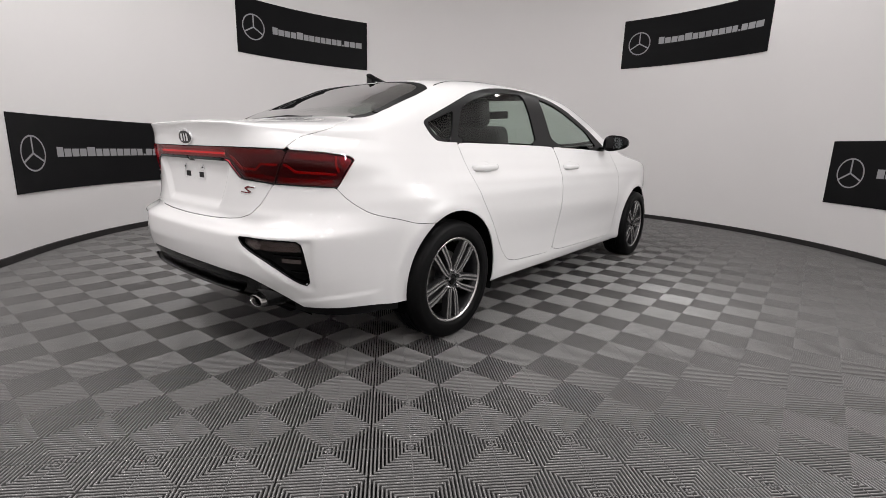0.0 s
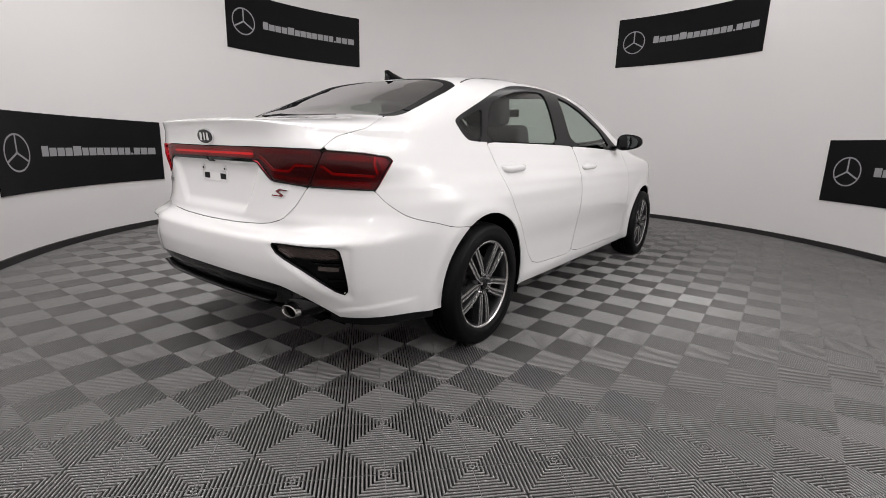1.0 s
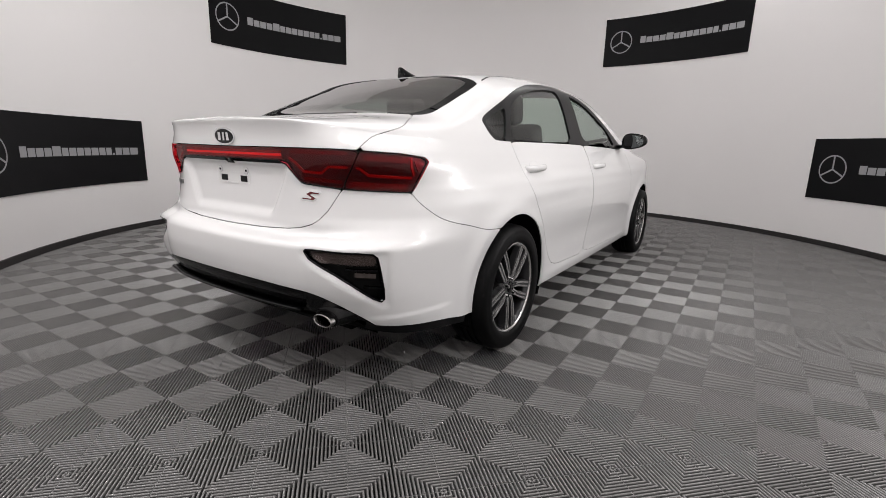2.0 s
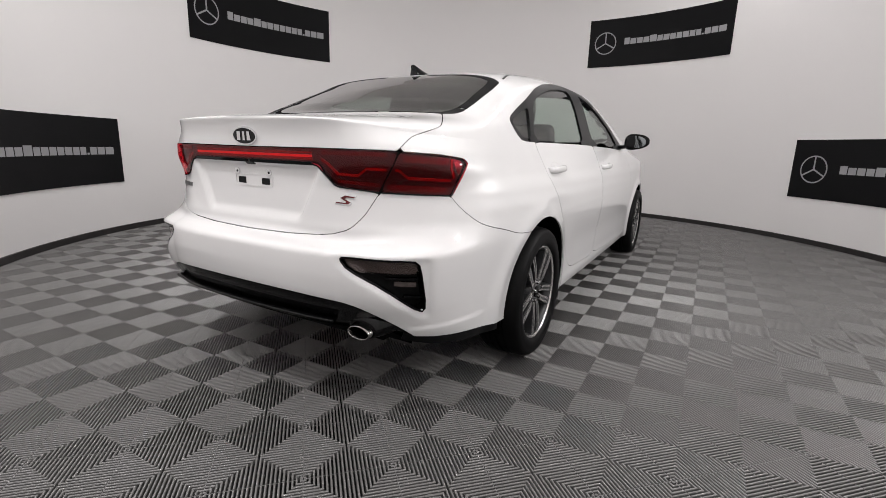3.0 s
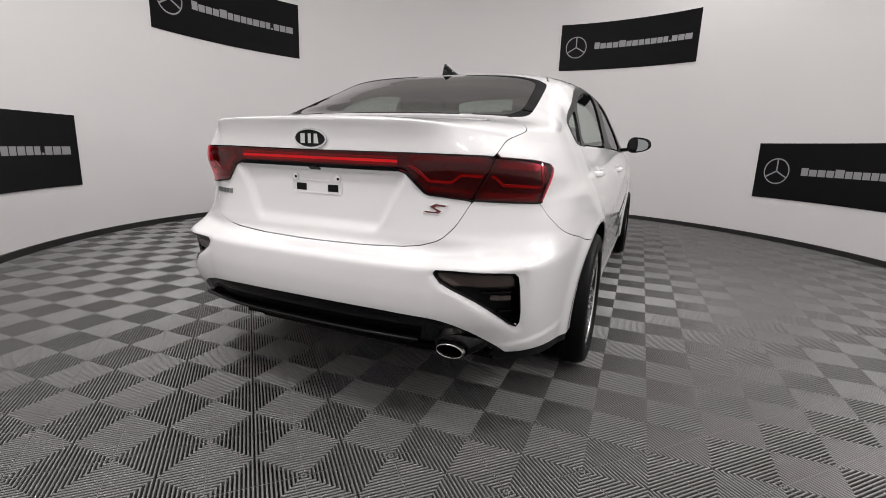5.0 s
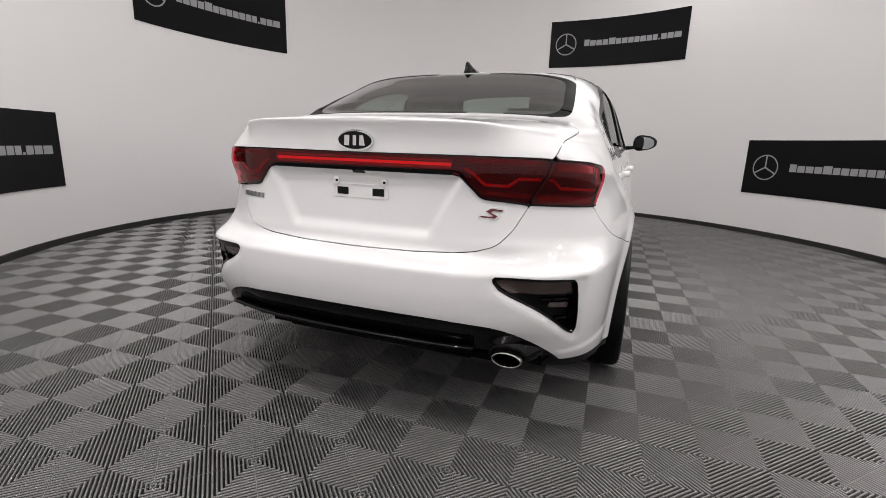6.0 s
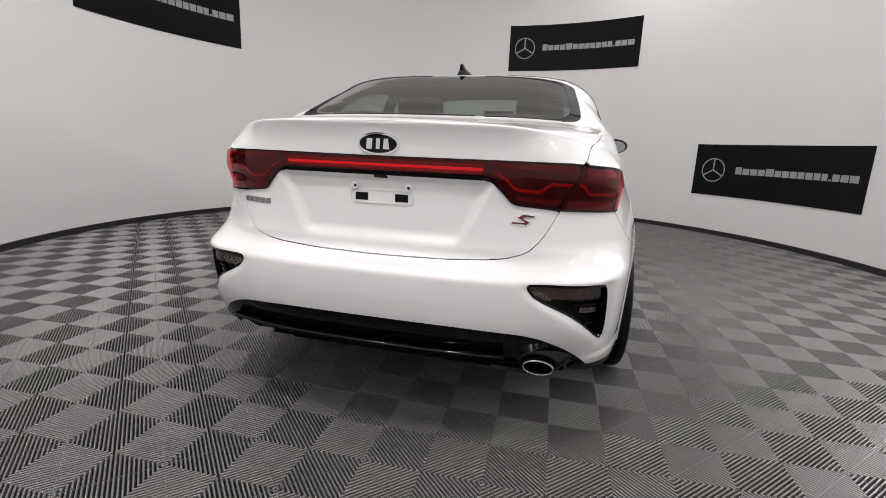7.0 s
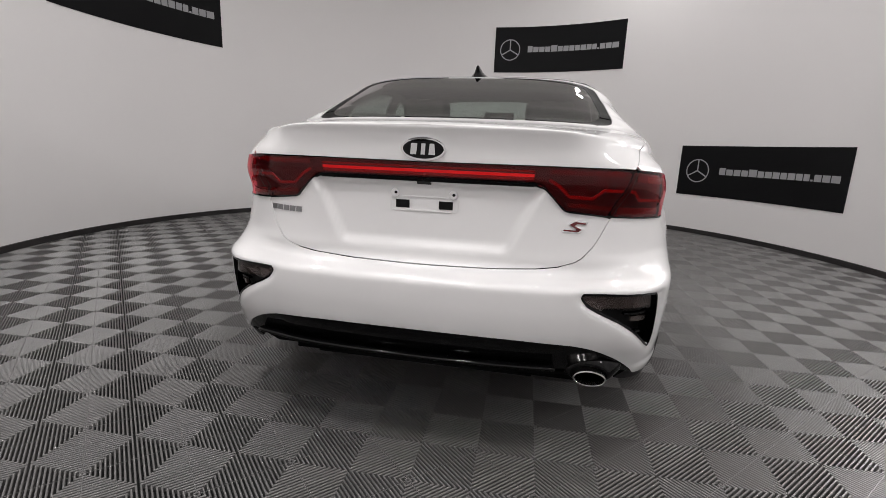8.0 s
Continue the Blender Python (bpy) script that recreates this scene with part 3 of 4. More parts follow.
DOOR_R = np.where(SIDE & (Z < 1.1), inside(Y, Z, rounded([(0.146, 0.990), (0.160, 0.905), (0.190, 0.800), (0.250, 0.678), (0.370, 0.520), (0.470, 0.380), (0.530, 0.325), (0.62, 0.303), (1.090, 0.288),
                                          (1.148, 0.450), (1.166, 0.622), (1.174, 0.780), (1.168, 0.90), (1.140, 0.990)], 2, 0.12)), -0.3)
DOOR_F = np.where(SIDE & (Z < 1.1), inside(Y, Z, rounded([(1.144, 0.990), (1.172, 0.90), (1.178, 0.780), (1.170, 0.622), (1.152, 0.450), (1.094, 0.288), (2.16, 0.272),
                                          (2.23, 0.34), (2.26, 0.55), (2.24, 0.75), (2.13, 0.90), (2.06, 0.985)], 2, 0.12)), -0.3)
GAP = 0.0014

car = thing("car", (0, 0, 0), "white four-door sedan with black trim and red tail lamps", "car")

body_f = np.minimum.reduce([-ARCH, -DLO, -RGLASS, -WSCREEN, -LAMP - GAP, -LID - GAP, -BUMPER - GAP, -DOOR_R - GAP, -DOOR_F - GAP])
panel("body_shell", body_f, M_PAINT, car, thick=0.006)
lid = panel("boot_lid", np.minimum.reduce([LID - GAP, -LAMP - GAP, -RGLASS - 0.003]), M_PAINT, car, thick=0.006)
bumper = panel("rear_bumper", np.minimum.reduce([BUMPER - GAP, -LID - GAP, -LAMP - GAP, -FOG, -VALANCE, -ARCH]), M_PAINT, car, thick=0.006)
for right in (True, False):
    s = np.where(RIGHT == right, 1.0, 0.0)
    for nm, d in (("rear_door", DOOR_R), ("front_door", DOOR_F)):
        panel(nm, np.where(s > 0, np.minimum.reduce([d - GAP, -DLO, -ARCH]), -0.3), M_PAINT, car, thick=0.006)

# dark lining inside the skin: lines the cabin, and stands for the shade in the panel gaps
hole = np.minimum.reduce([-ARCH, -DLO, -RGLASS, -WSCREEN, -LAMP - 0.004, -FOG])
v, fa, used = cut(SKIN_V - SKIN_N * 0.016, SKIN_F, hole)
link("gap_shade_lining", v, faces_of(fa), M_LINER, car, "dark cabin lining that also stands for the shade in the panel gaps")

# valance with its lip
valance = panel("rear_valance", np.minimum.reduce([VALANCE - 0.001, -ARCH]), M_BLACK, car, -0.004, "gloss black lower rear valance", thick=0.02)
for sx in (1, -1):
    strip("bumper_lower_edge", [(0.74, 0.302), (0.80, 0.290), (0.90, 0.276), (1.0, 0.268), (1.2, 0.258), (1.34, 0.250)], 0.044, 0.010, M_DARK, bumper, -0.014, sx, "matt black lower edge")

# tail lamps
lid_lamp = panel("light_bar", np.minimum(LAMP - 0.001, -SPLIT - GAP), M_LENS, lid, 0.003, "red full-width light bar lens with inner tail lamps")
lid_lamp.visible_shadow = False
panel("lamp_housing", np.minimum(LAMP - 0.003, -SPLIT - 0.004), M_LAMP_BACK, lid_lamp, -0.014)
strip("light_strip", [(-0.325, 0.909), (0.0, 0.909), (0.325, 0.909)], 0.0085, 0.004, M_LAMP_STRIP, lid_lamp, -0.009, 1, "bright red light strip")
strip("light_guide", [(-0.325, 0.8995), (0.0, 0.8995), (0.325, 0.8995)], 0.0075, 0.003, M_LAMP_GUIDE, lid_lamp, -0.010, 1)
strip("reflector", [(-0.325, 0.9205), (0.0, 0.9205), (0.325, 0.9205)], 0.0060, 0.003, M_LAMP_GUIDE, lid_lamp, -0.009, 1)
# black strips added along the lamps' lower edges, to cover a red fringe of light
strip("lamp_fringe_cover", [(-0.33, 0.8855), (0.0, 0.8855), (0.33, 0.8855)], 0.008, 0.003, M_BLACK, lid_lamp, 0.0015, 1)
for sx in (1, -1):
    strip("lamp_fringe_cover", [(0.33, 0.8855), (0.36, 0.877), (0.436, 0.817), (0.456, 0.8115), (0.633, 0.798)], 0.004, 0.003, M_BLACK, lid_lamp, 0.0015, sx)
    strip("light_guide", [(0.370, 0.900), (0.400, 0.886), (0.445, 0.854), (0.535, 0.850), (0.572, 0.874), (0.662, 0.872)], 0.0085, 0.004, M_LAMP_GUIDE, lid_lamp, -0.007, sx)
    strip("reflector", [(0.445, 0.830), (0.635, 0.820)], 0.012, 0.003, M_LAMP_MID, lid_lamp, -0.009, sx)
    strip("reflector", [(0.37, 0.922), (0.665, 0.922)], 0.013, 0.003, M_LAMP_MID, lid_lamp, -0.009, sx)
for right in (True, False):
    sd = RIGHT == right
    lamp = panel("tail_lamp", np.where(sd, np.minimum(LAMP - 0.001, SPLIT - GAP), -0.3), M_LENS, car, 0.003, "dark red outer tail lamp")
    lamp.visible_shadow = False
    panel("lamp_housing", np.where(sd, np.minimum(LAMP - 0.003, SPLIT - 0.004), -0.3), M_LAMP_BACK, lamp, -0.014)
    sx = 1 if right else -1
    strip("lamp_fringe_cover", [(0.645, 0.797), (0.97, 0.7875), (0.992, 0.791)], 0.004, 0.003, M_BLACK, lamp, 0.0015, sx)
    strip("light_guide", [(0.702, 0.872), (0.72, 0.870), (0.765, 0.845), (0.985, 0.838)], 0.0085, 0.004, M_LAMP_GUIDE, lamp, -0.007, sx)
    strip("light_guide", [(0.985, 0.912), (0.985, 0.880), (1.00, 0.846)], 0.012, 0.004, M_LAMP_GUIDE, lamp, -0.007, sx)
    strip("reflector", [(0.735, 0.910), (0.975, 0.902)], 0.020, 0.003, M_LAMP_MID, lamp, -0.011, sx)
    strip("reflector", [(0.67, 0.814), (0.965, 0.806)], 0.018, 0.003, M_LAMP_MID, lamp, -0.009, sx)
    strip("reflector", [(1.012, 0.905), (1.035, 0.860)], 0.022, 0.003, M_LAMP_MID, lamp, -0.009, sx)
    # bumper pockets
    sp = np.where(sd, 1.0, 0.0) > 0
    pocket = panel("bumper_pocket", np.where(sp, FOG - 0.001, -0.3), M_DARK, bumper, -0.045, "black triangular vent pocket")
    strip("pocket_rim", [(float(a), float(b)) for a, b in list(FOG_P) + [FOG_P[0]]], 0.006, 0.044, M_BLACK, pocket, -0.042, 1 if right else -1, "black plastic rim")
    panel("reflector_strip", np.where(sp, np.minimum.reduce([FOG - 0.009, Z - 0.543 + 0.02 * (QQ - 0.6)]), -0.3), M_REFLECT, pocket, -0.014)
    fog_lens = panel("reflector_lens", np.where(sp, np.minimum.reduce([FOG - 0.008, Z - 0.540 + 0.02 * (QQ - 0.6)]), -0.3), M_SMOKE, pocket, -0.008, "smoked clear lens")
    fog_lens.visible_shadow = False
    sx = 1 if right else -1
    strip("vane", [(0.62, 0.523), (0.79, 0.516)], 0.007, 0.012, M_BLACK, pocket, -0.030, sx)
    strip("vane", [(0.668, 0.502), (0.782, 0.495)], 0.017, 0.008, M_REFLECT, pocket, -0.030, sx)
    strip("vane", [(0.72, 0.455), (0.82, 0.446)], 0.006, 0.012, M_BLACK, pocket, -0.032, sx)

# glazing
for right in (True, False):
    sd = RIGHT == right
    surround = np.minimum.reduce([DLO - 0.0005] + [-p for p in PANE_F])
    panel("window_surround", np.where(sd, surround, -0.3), M_TRIM, car, 0.0015, "gloss black window surround", thick=0.012)
    for (nm, _), p in zip(PANES, PANE_F):
        pane = panel(nm, np.where(sd, p + 0.004, -0.3), M_GLASS, car, -0.006, "grey-green tinted side glass")
        pane.visible_shadow = False
rear_screen = panel("rear_window", RCLEAR + 0.002, M_GLASS_R, car, -0.002, "dark tinted curved rear window")
rear_screen.visible_shadow = False
panel("rear_window_border", np.minimum(RGLASS - 0.002, -RCLEAR), M_DARK, rear_screen, -0.001, "black printed border", thick=0.004)
front_screen = panel("windscreen", WSCREEN - 0.002, M_GLASS, car, -0.002, "clear windscreen")
front_screen.visible_shadow = False
panel("windscreen_border", np.minimum(WSCREEN - 0.002, 0.045 - WSCREEN), M_TRIM, front_screen, 0.0005)
for sx in (1, -1):
    bm = bmesh.new()
    prev = None
    for k in range(41):
        y = 0.17 + 1.30 * k / 40
        xm = 0.545 - 0.055 * min(1, k / 7)
        cur = [bm.verts.new(top_at(sx * (xm + e), y) + Vector((0, 0, h))) for e, h in ((-0.006, -0.004), (-0.004, 0.0012), (0.004, 0.0012), (0.006, -0.004))]
        if prev:
            for i in range(3):
                bm.faces.new((prev[i], prev[i + 1], cur[i + 1], cur[i]))
        prev = cur
    part("roof_moulding", bm, M_TRIM, car, "thin black roof moulding")


# ---------------------------------------------------------------- small outside parts
def rear_plate(name, outline, mat, parent, lift, thick, label=""):
    """A flat outline of (x, z) pairs laid on the rear skin."""
    bm = bmesh.new()
    lo, hi = [], []
    for x, z in outline:
        p, n = rear_at(x, z, by_x=True)
        lo.append(bm.verts.new(p + n * lift))
        hi.append(bm.verts.new(p + n * (lift + thick)))
    bm.faces.new(hi)
    bm.faces.new(lo[::-1])
    for k in range(len(lo)):
        j = (k + 1) % len(lo)
        bm.faces.new((lo[k], lo[j], hi[j], hi[k]))
    return part(name, bm, mat, parent, label)


def oval(cx, cz, a, b, n=40):
    return [(cx + a * math.cos(2 * math.pi * k / n), cz + b * math.sin(2 * math.pi * k / n)) for k in range(n)]


EZ = 0.972
emblem = rear_plate("emblem", oval(0, EZ, 0.0655, 0.0335), M_CHROME, lid, 0.0, 0.005, "oval chrome-rimmed black emblem")
rear_plate("emblem_field", oval(0, EZ, 0.0595, 0.0280), M_BLACK, emblem, 0.0052, 0.001)
for pts in ([(-0.038, -0.016), (-0.020, -0.016), (-0.016, 0.016), (-0.034, 0.016)], [(-0.007, -0.016), (0.005, -0.016), (0.008, 0.016), (-0.004, 0.016)],
            [(0.016, -0.016), (0.036, -0.016), (0.033, 0.016), (0.020, 0.016)]):
    rear_plate("emblem_bar", [(x, EZ + z) for x, z in pts], M_CHROME, emblem, 0.0064, 0.0014)
# name badge as plain bars, and the slanted red trim badge
for k in range(5):
    x0 = -0.523 + 0.0265 * k
    rear_plate("badge_bar", [(x0, 0.762), (x0 + 0.0205, 0.762), (x0 + 0.0225, 0.779), (x0 + 0.002, 0.779)], M_BADGE, lid, 0.0, 0.003)
S_EDGE = [(0.404, 0.760), (0.452, 0.757), (0.462, 0.766), (0.438, 0.779), (0.446, 0.786), (0.474, 0.784), (0.476, 0.789), (0.440, 0.794), (0.422, 0.783),
          (0.446, 0.767), (0.442, 0.763), (0.404, 0.766)]
badge = rear_plate("trim_badge", [(x, z - 0.006) for x, z in S_EDGE], M_CHROME, lid, 0.0, 0.003, "small slanted chrome and red badge")
rear_plate("badge_inlay", [(0.436 + (x - 0.436) * 0.86, 0.770 + (z - 0.776) * 0.80) for x, z in S_EDGE], M_BADGE_RED, badge, 0.0032, 0.001)
# plate fixings; flat dark plates stand for the shade in their holes
for sx in (-1, 1):
    nut = rear_plate("plate_fixing", oval(sx * 0.088, 0.842, 0.0125, 0.0125, 20), M_CHROME, lid, 0.0, 0.005, "chrome plate screw")
    rear_plate("screw_hole_shade", oval(sx * 0.088 + 0.002, 0.842, 0.0045, 0.0045, 12), M_DARK, nut, 0.0052, 0.001)
    rear_plate("plate_clip", [(sx * 0.066 - 0.021, 0.797), (sx * 0.066 + 0.021, 0.797), (sx * 0.066 + 0.021, 0.821), (sx * 0.066 - 0.021, 0.821)], M_DARK, lid, 0.0, 0.0015, "flat black square for the shade in a clip hole")
ring_out = [(-0.096, 0.790), (0.096, 0.790), (0.102, 0.797), (0.102, 0.826), (0.096, 0.832), (-0.096, 0.832), (-0.102, 0.826), (-0.102, 0.797)]
for (ax, az), (bx, bz) in zip(ring_out, ring_out[1:] + ring_out[:1]):
    n = Vector((bz - az, 0, ax - bx)).normalized() * 0.0014
    rear_plate("moulded_edge", [(ax - n.x, az - n.z), (bx - n.x, bz - n.z), (bx + n.x, bz + n.z), (ax + n.x, az + n.z)], M_PAINT, lid, 0.0005, 0.0022)
rear_plate("lid_switch", [(-0.022, 0.872), (0.022, 0.872), (0.018, 0.882), (-0.018, 0.882)], M_DARK, lid, 0.0, 0.004, "small black lid switch")

# exhaust tip in its black collar
EXX, EXY, EXZ = 0.520, -0.868, 0.327


def tube(bm, rings, n=48):
    """Rings of (y, a, b, dz) round an axis along y."""
    vs = [[bm.verts.new((EXX + a * math.cos(2 * math.pi * k / n), y, EXZ + dz + b * math.sin(2 * math.pi * k / n))) for k in range(n)] for y, a, b, dz in rings]
    for p, q in zip(vs[:-1], vs[1:]):
        for k in range(n):
            j = (k + 1) % n
            bm.faces.new((p[k], p[j], q[j], q[k]))


bm = bmesh.new()
tube(bm, [(EXY + 0.20, 0.037, 0.017, 0), (EXY + 0.03, 0.0410, 0.0190, 0), (EXY, 0.0420, 0.0195, 0), (EXY - 0.003, 0.0450, 0.0222, 0), (EXY + 0.004, 0.0480, 0.0250, 0), (EXY + 0.2, 0.0475, 0.0245, 0)])
ex = part("exhaust_tip", bm, M_TIP, car, "oval chrome exhaust tip", smooth=True)
bm = bmesh.new()
tube(bm, [(EXY + 0.16, 0.042, 0.020, 0), (EXY + 0.15, 0.001, 0.001, 0)])
part("exhaust_bore", bm, M_LINER, ex)
bm = bmesh.new()
tube(bm, [(EXY + 0.030, 0.049, 0.026, 0.0), (EXY + 0.022, 0.052, 0.029, 0.002), (EXY + 0.026, 0.060, 0.035, 0.007), (EXY + 0.040, 0.076, 0.043, 0.015), (EXY + 0.062, 0.094, 0.050, 0.022), (EXY + 0.10, 0.110, 0.055, 0.027), (EXY + 0.16, 0.114, 0.056, 0.028)])
part("exhaust_collar", bm, M_BLACK, valance, "gloss black collar round the exhaust", smooth=True)

# shark fin aerial
bm = bmesh.new()
secs = []
for s in range(13):
    u = s / 12
    y = 0.390 - 0.185 * u
    base = float(crown_z(y)) - 0.004
    hgt = 0.002 + 0.070 * (u ** 1.5) * (1 - 0.25 * max(0, u - 0.85) / 0.15)
    wid = 0.011 + 0.036 * math.sin(math.pi * min(1, 0.15 + u * 0.8))
    secs.append([bm.verts.new((wid * c, y - 0.012 * (h > 0.5) * u, base + hgt * h)) for c, h in
                 ((-1, 0), (-0.90, 0.14), (-0.60, 0.45), (-0.24, 0.88), (0, 1.0), (0.24, 0.88), (0.60, 0.45), (0.90, 0.14), (1, 0))])
for p, q in zip(secs[:-1], secs[1:]):
    for k in range(8):
        bm.faces.new((p[k], p[k + 1], q[k + 1], q[k]))
bm.faces.new(secs[0])
bm.faces.new(secs[-1][::-1])
part("aerial", bm, M_BLACK, car, "gloss black shark-fin aerial on the roof", smooth=True)


# handles and mirrors, one for each side
def skin_x(y, z):
    d = (Y - y) ** 2 + (Z - z) ** 2 + np.where(RIGHT & ~SKIN_U, 0, 9)
    k = np.argsort(d)[:6]
    w = 1 / (d[k] + 1e-7)
    x = float((X[k] * w).sum() / w.sum())
    return x, y, z


def swept(name, path, radii, mat, parent, label="", n=14):
    """A soft bar along a path, with (across, up) radii at each point."""
    bm = bmesh.new()
    rings = []
    for i, (p, (ra, rb)) in enumerate(zip(path, radii)):
        a = Vector(path[max(0, i - 1)])
        b = Vector(path[min(len(path) - 1, i + 1)])
        d = (b - a).normalized()
        up = Vector((0, 0, 1)) if abs(d.z) < 0.9 else Vector((0, 1, 0))
        sidev = d.cross(up).normalized()
        up = sidev.cross(d).normalized()
        rings.append([bm.verts.new(Vector(p) + sidev * (ra * math.cos(2 * math.pi * k / n)) + up * (rb * math.sin(2 * math.pi * k / n))) for k in range(n)])
    for p, q in zip(rings[:-1], rings[1:]):
        for k in range(n):
            j = (k + 1) % n
            bm.faces.new((p[k], p[j], q[j], q[k]))
    bm.faces.new(rings[0][::-1])
    bm.faces.new(rings[-1])
    return part(name, bm, mat, parent, label, smooth=True)


lip = [rear_at(-0.60 + 1.02 * k / 48, 0.356) for k in range(49)]
swept("valance_lip", [tuple(p + n * 0.010) for p, n in lip], [(0.016, 0.0085)] * 49, M_BLACK, valance, "gloss black lip")

for sx in (1, -1):
    for y0, y1, z in ((0.214, 0.440, 0.858), (1.225, 1.450, 0.852)):
        pts, rad = [], []
        for k in range(11):
            u = k / 10
            y = y0 + (y1 - y0) * u
            outw = 0.030 * min(1, 4.5 * u, 4.5 * (1 - u)) ** 0.6
            px, py, pz = skin_x(y, z)
            pts.append((sx * (px + outw - 0.006), py, pz + 0.006 * (u - 0.5)))
            rad.append((0.007 + 0.003 * min(1, 5 * u), 0.014 + 0.003 * math.sin(math.pi * u)))
        handle = swept("door_handle", pts, rad, M_PAINT, car, "white body-coloured pull handle")
        bm = bmesh.new()
        ym, n = y0 + 0.48 * (y1 - y0), 24
        ring = [skin_x(ym + 0.062 * math.cos(2 * math.pi * k / n), z + 0.006 + 0.030 * math.sin(2 * math.pi * k / n)) for k in range(n)]
        vs = [bm.verts.new((sx * (px + 0.0012), py, pz)) for px, py, pz in ring]
        px, py, pz = skin_x(ym, z)
        c = bm.verts.new((sx * (px - 0.012), py, pz + 0.004))
        for k in range(n):
            bm.faces.new((vs[k], vs[(k + 1) % n], c))
        part("handle_cup", bm, M_PAINT, handle, smooth=True)
    bm = bmesh.new()
    bmesh.ops.create_uvsphere(bm, u_segments=32, v_segments=20, radius=1.0)
    for v in bm.verts:
        x, y, z = v.co
        q = lambda t, e: math.copysign(abs(t) ** e, t)
        if y < 0:
            r = max(math.hypot(x, z), 1e-4)
            full = math.sqrt(max(1 - abs(y) ** 7, 0)) / r
            x, z = x * full, z * full
        px, py, pz = q(x, 0.74), q(y, 0.85), q(z, 0.80)
        v.co = (sx * (0.930 + 0.086 * px), 1.885 + 0.022 * px + (0.085 if py > 0 else 0.028) * py * (1 - 0.12 * px), 1.022 + (0.062 if pz > 0 else 0.052) * pz * (1 - 0.22 * px) + 0.006 * px)
    mirror = part("door_mirror", bm, M_BLACK, car, "gloss black door mirror", smooth=True)
    bm = bmesh.new()
    vs = [bm.verts.new((sx * (0.928 + 0.068 * math.copysign(abs(math.cos(a)) ** 0.75, math.cos(a))), 1.8545 - 0.0, 1.024 + 0.045 * math.copysign(abs(math.sin(a)) ** 0.8, math.sin(a)) * (1 - 0.2 * math.cos(a))))
          for a in [2 * math.pi * k / 28 for k in range(28)]]
    bm.faces.new(vs)
    part("mirror_glass", bm, M_MIRROR, mirror)
    swept("mirror_foot", [(sx * 0.80, 1.94, 0.985), (sx * 0.85, 1.92, 0.99), (sx * 0.90, 1.90, 1.0)], [(0.035, 0.016), (0.03, 0.014), (0.026, 0.014)], M_TRIM, mirror)


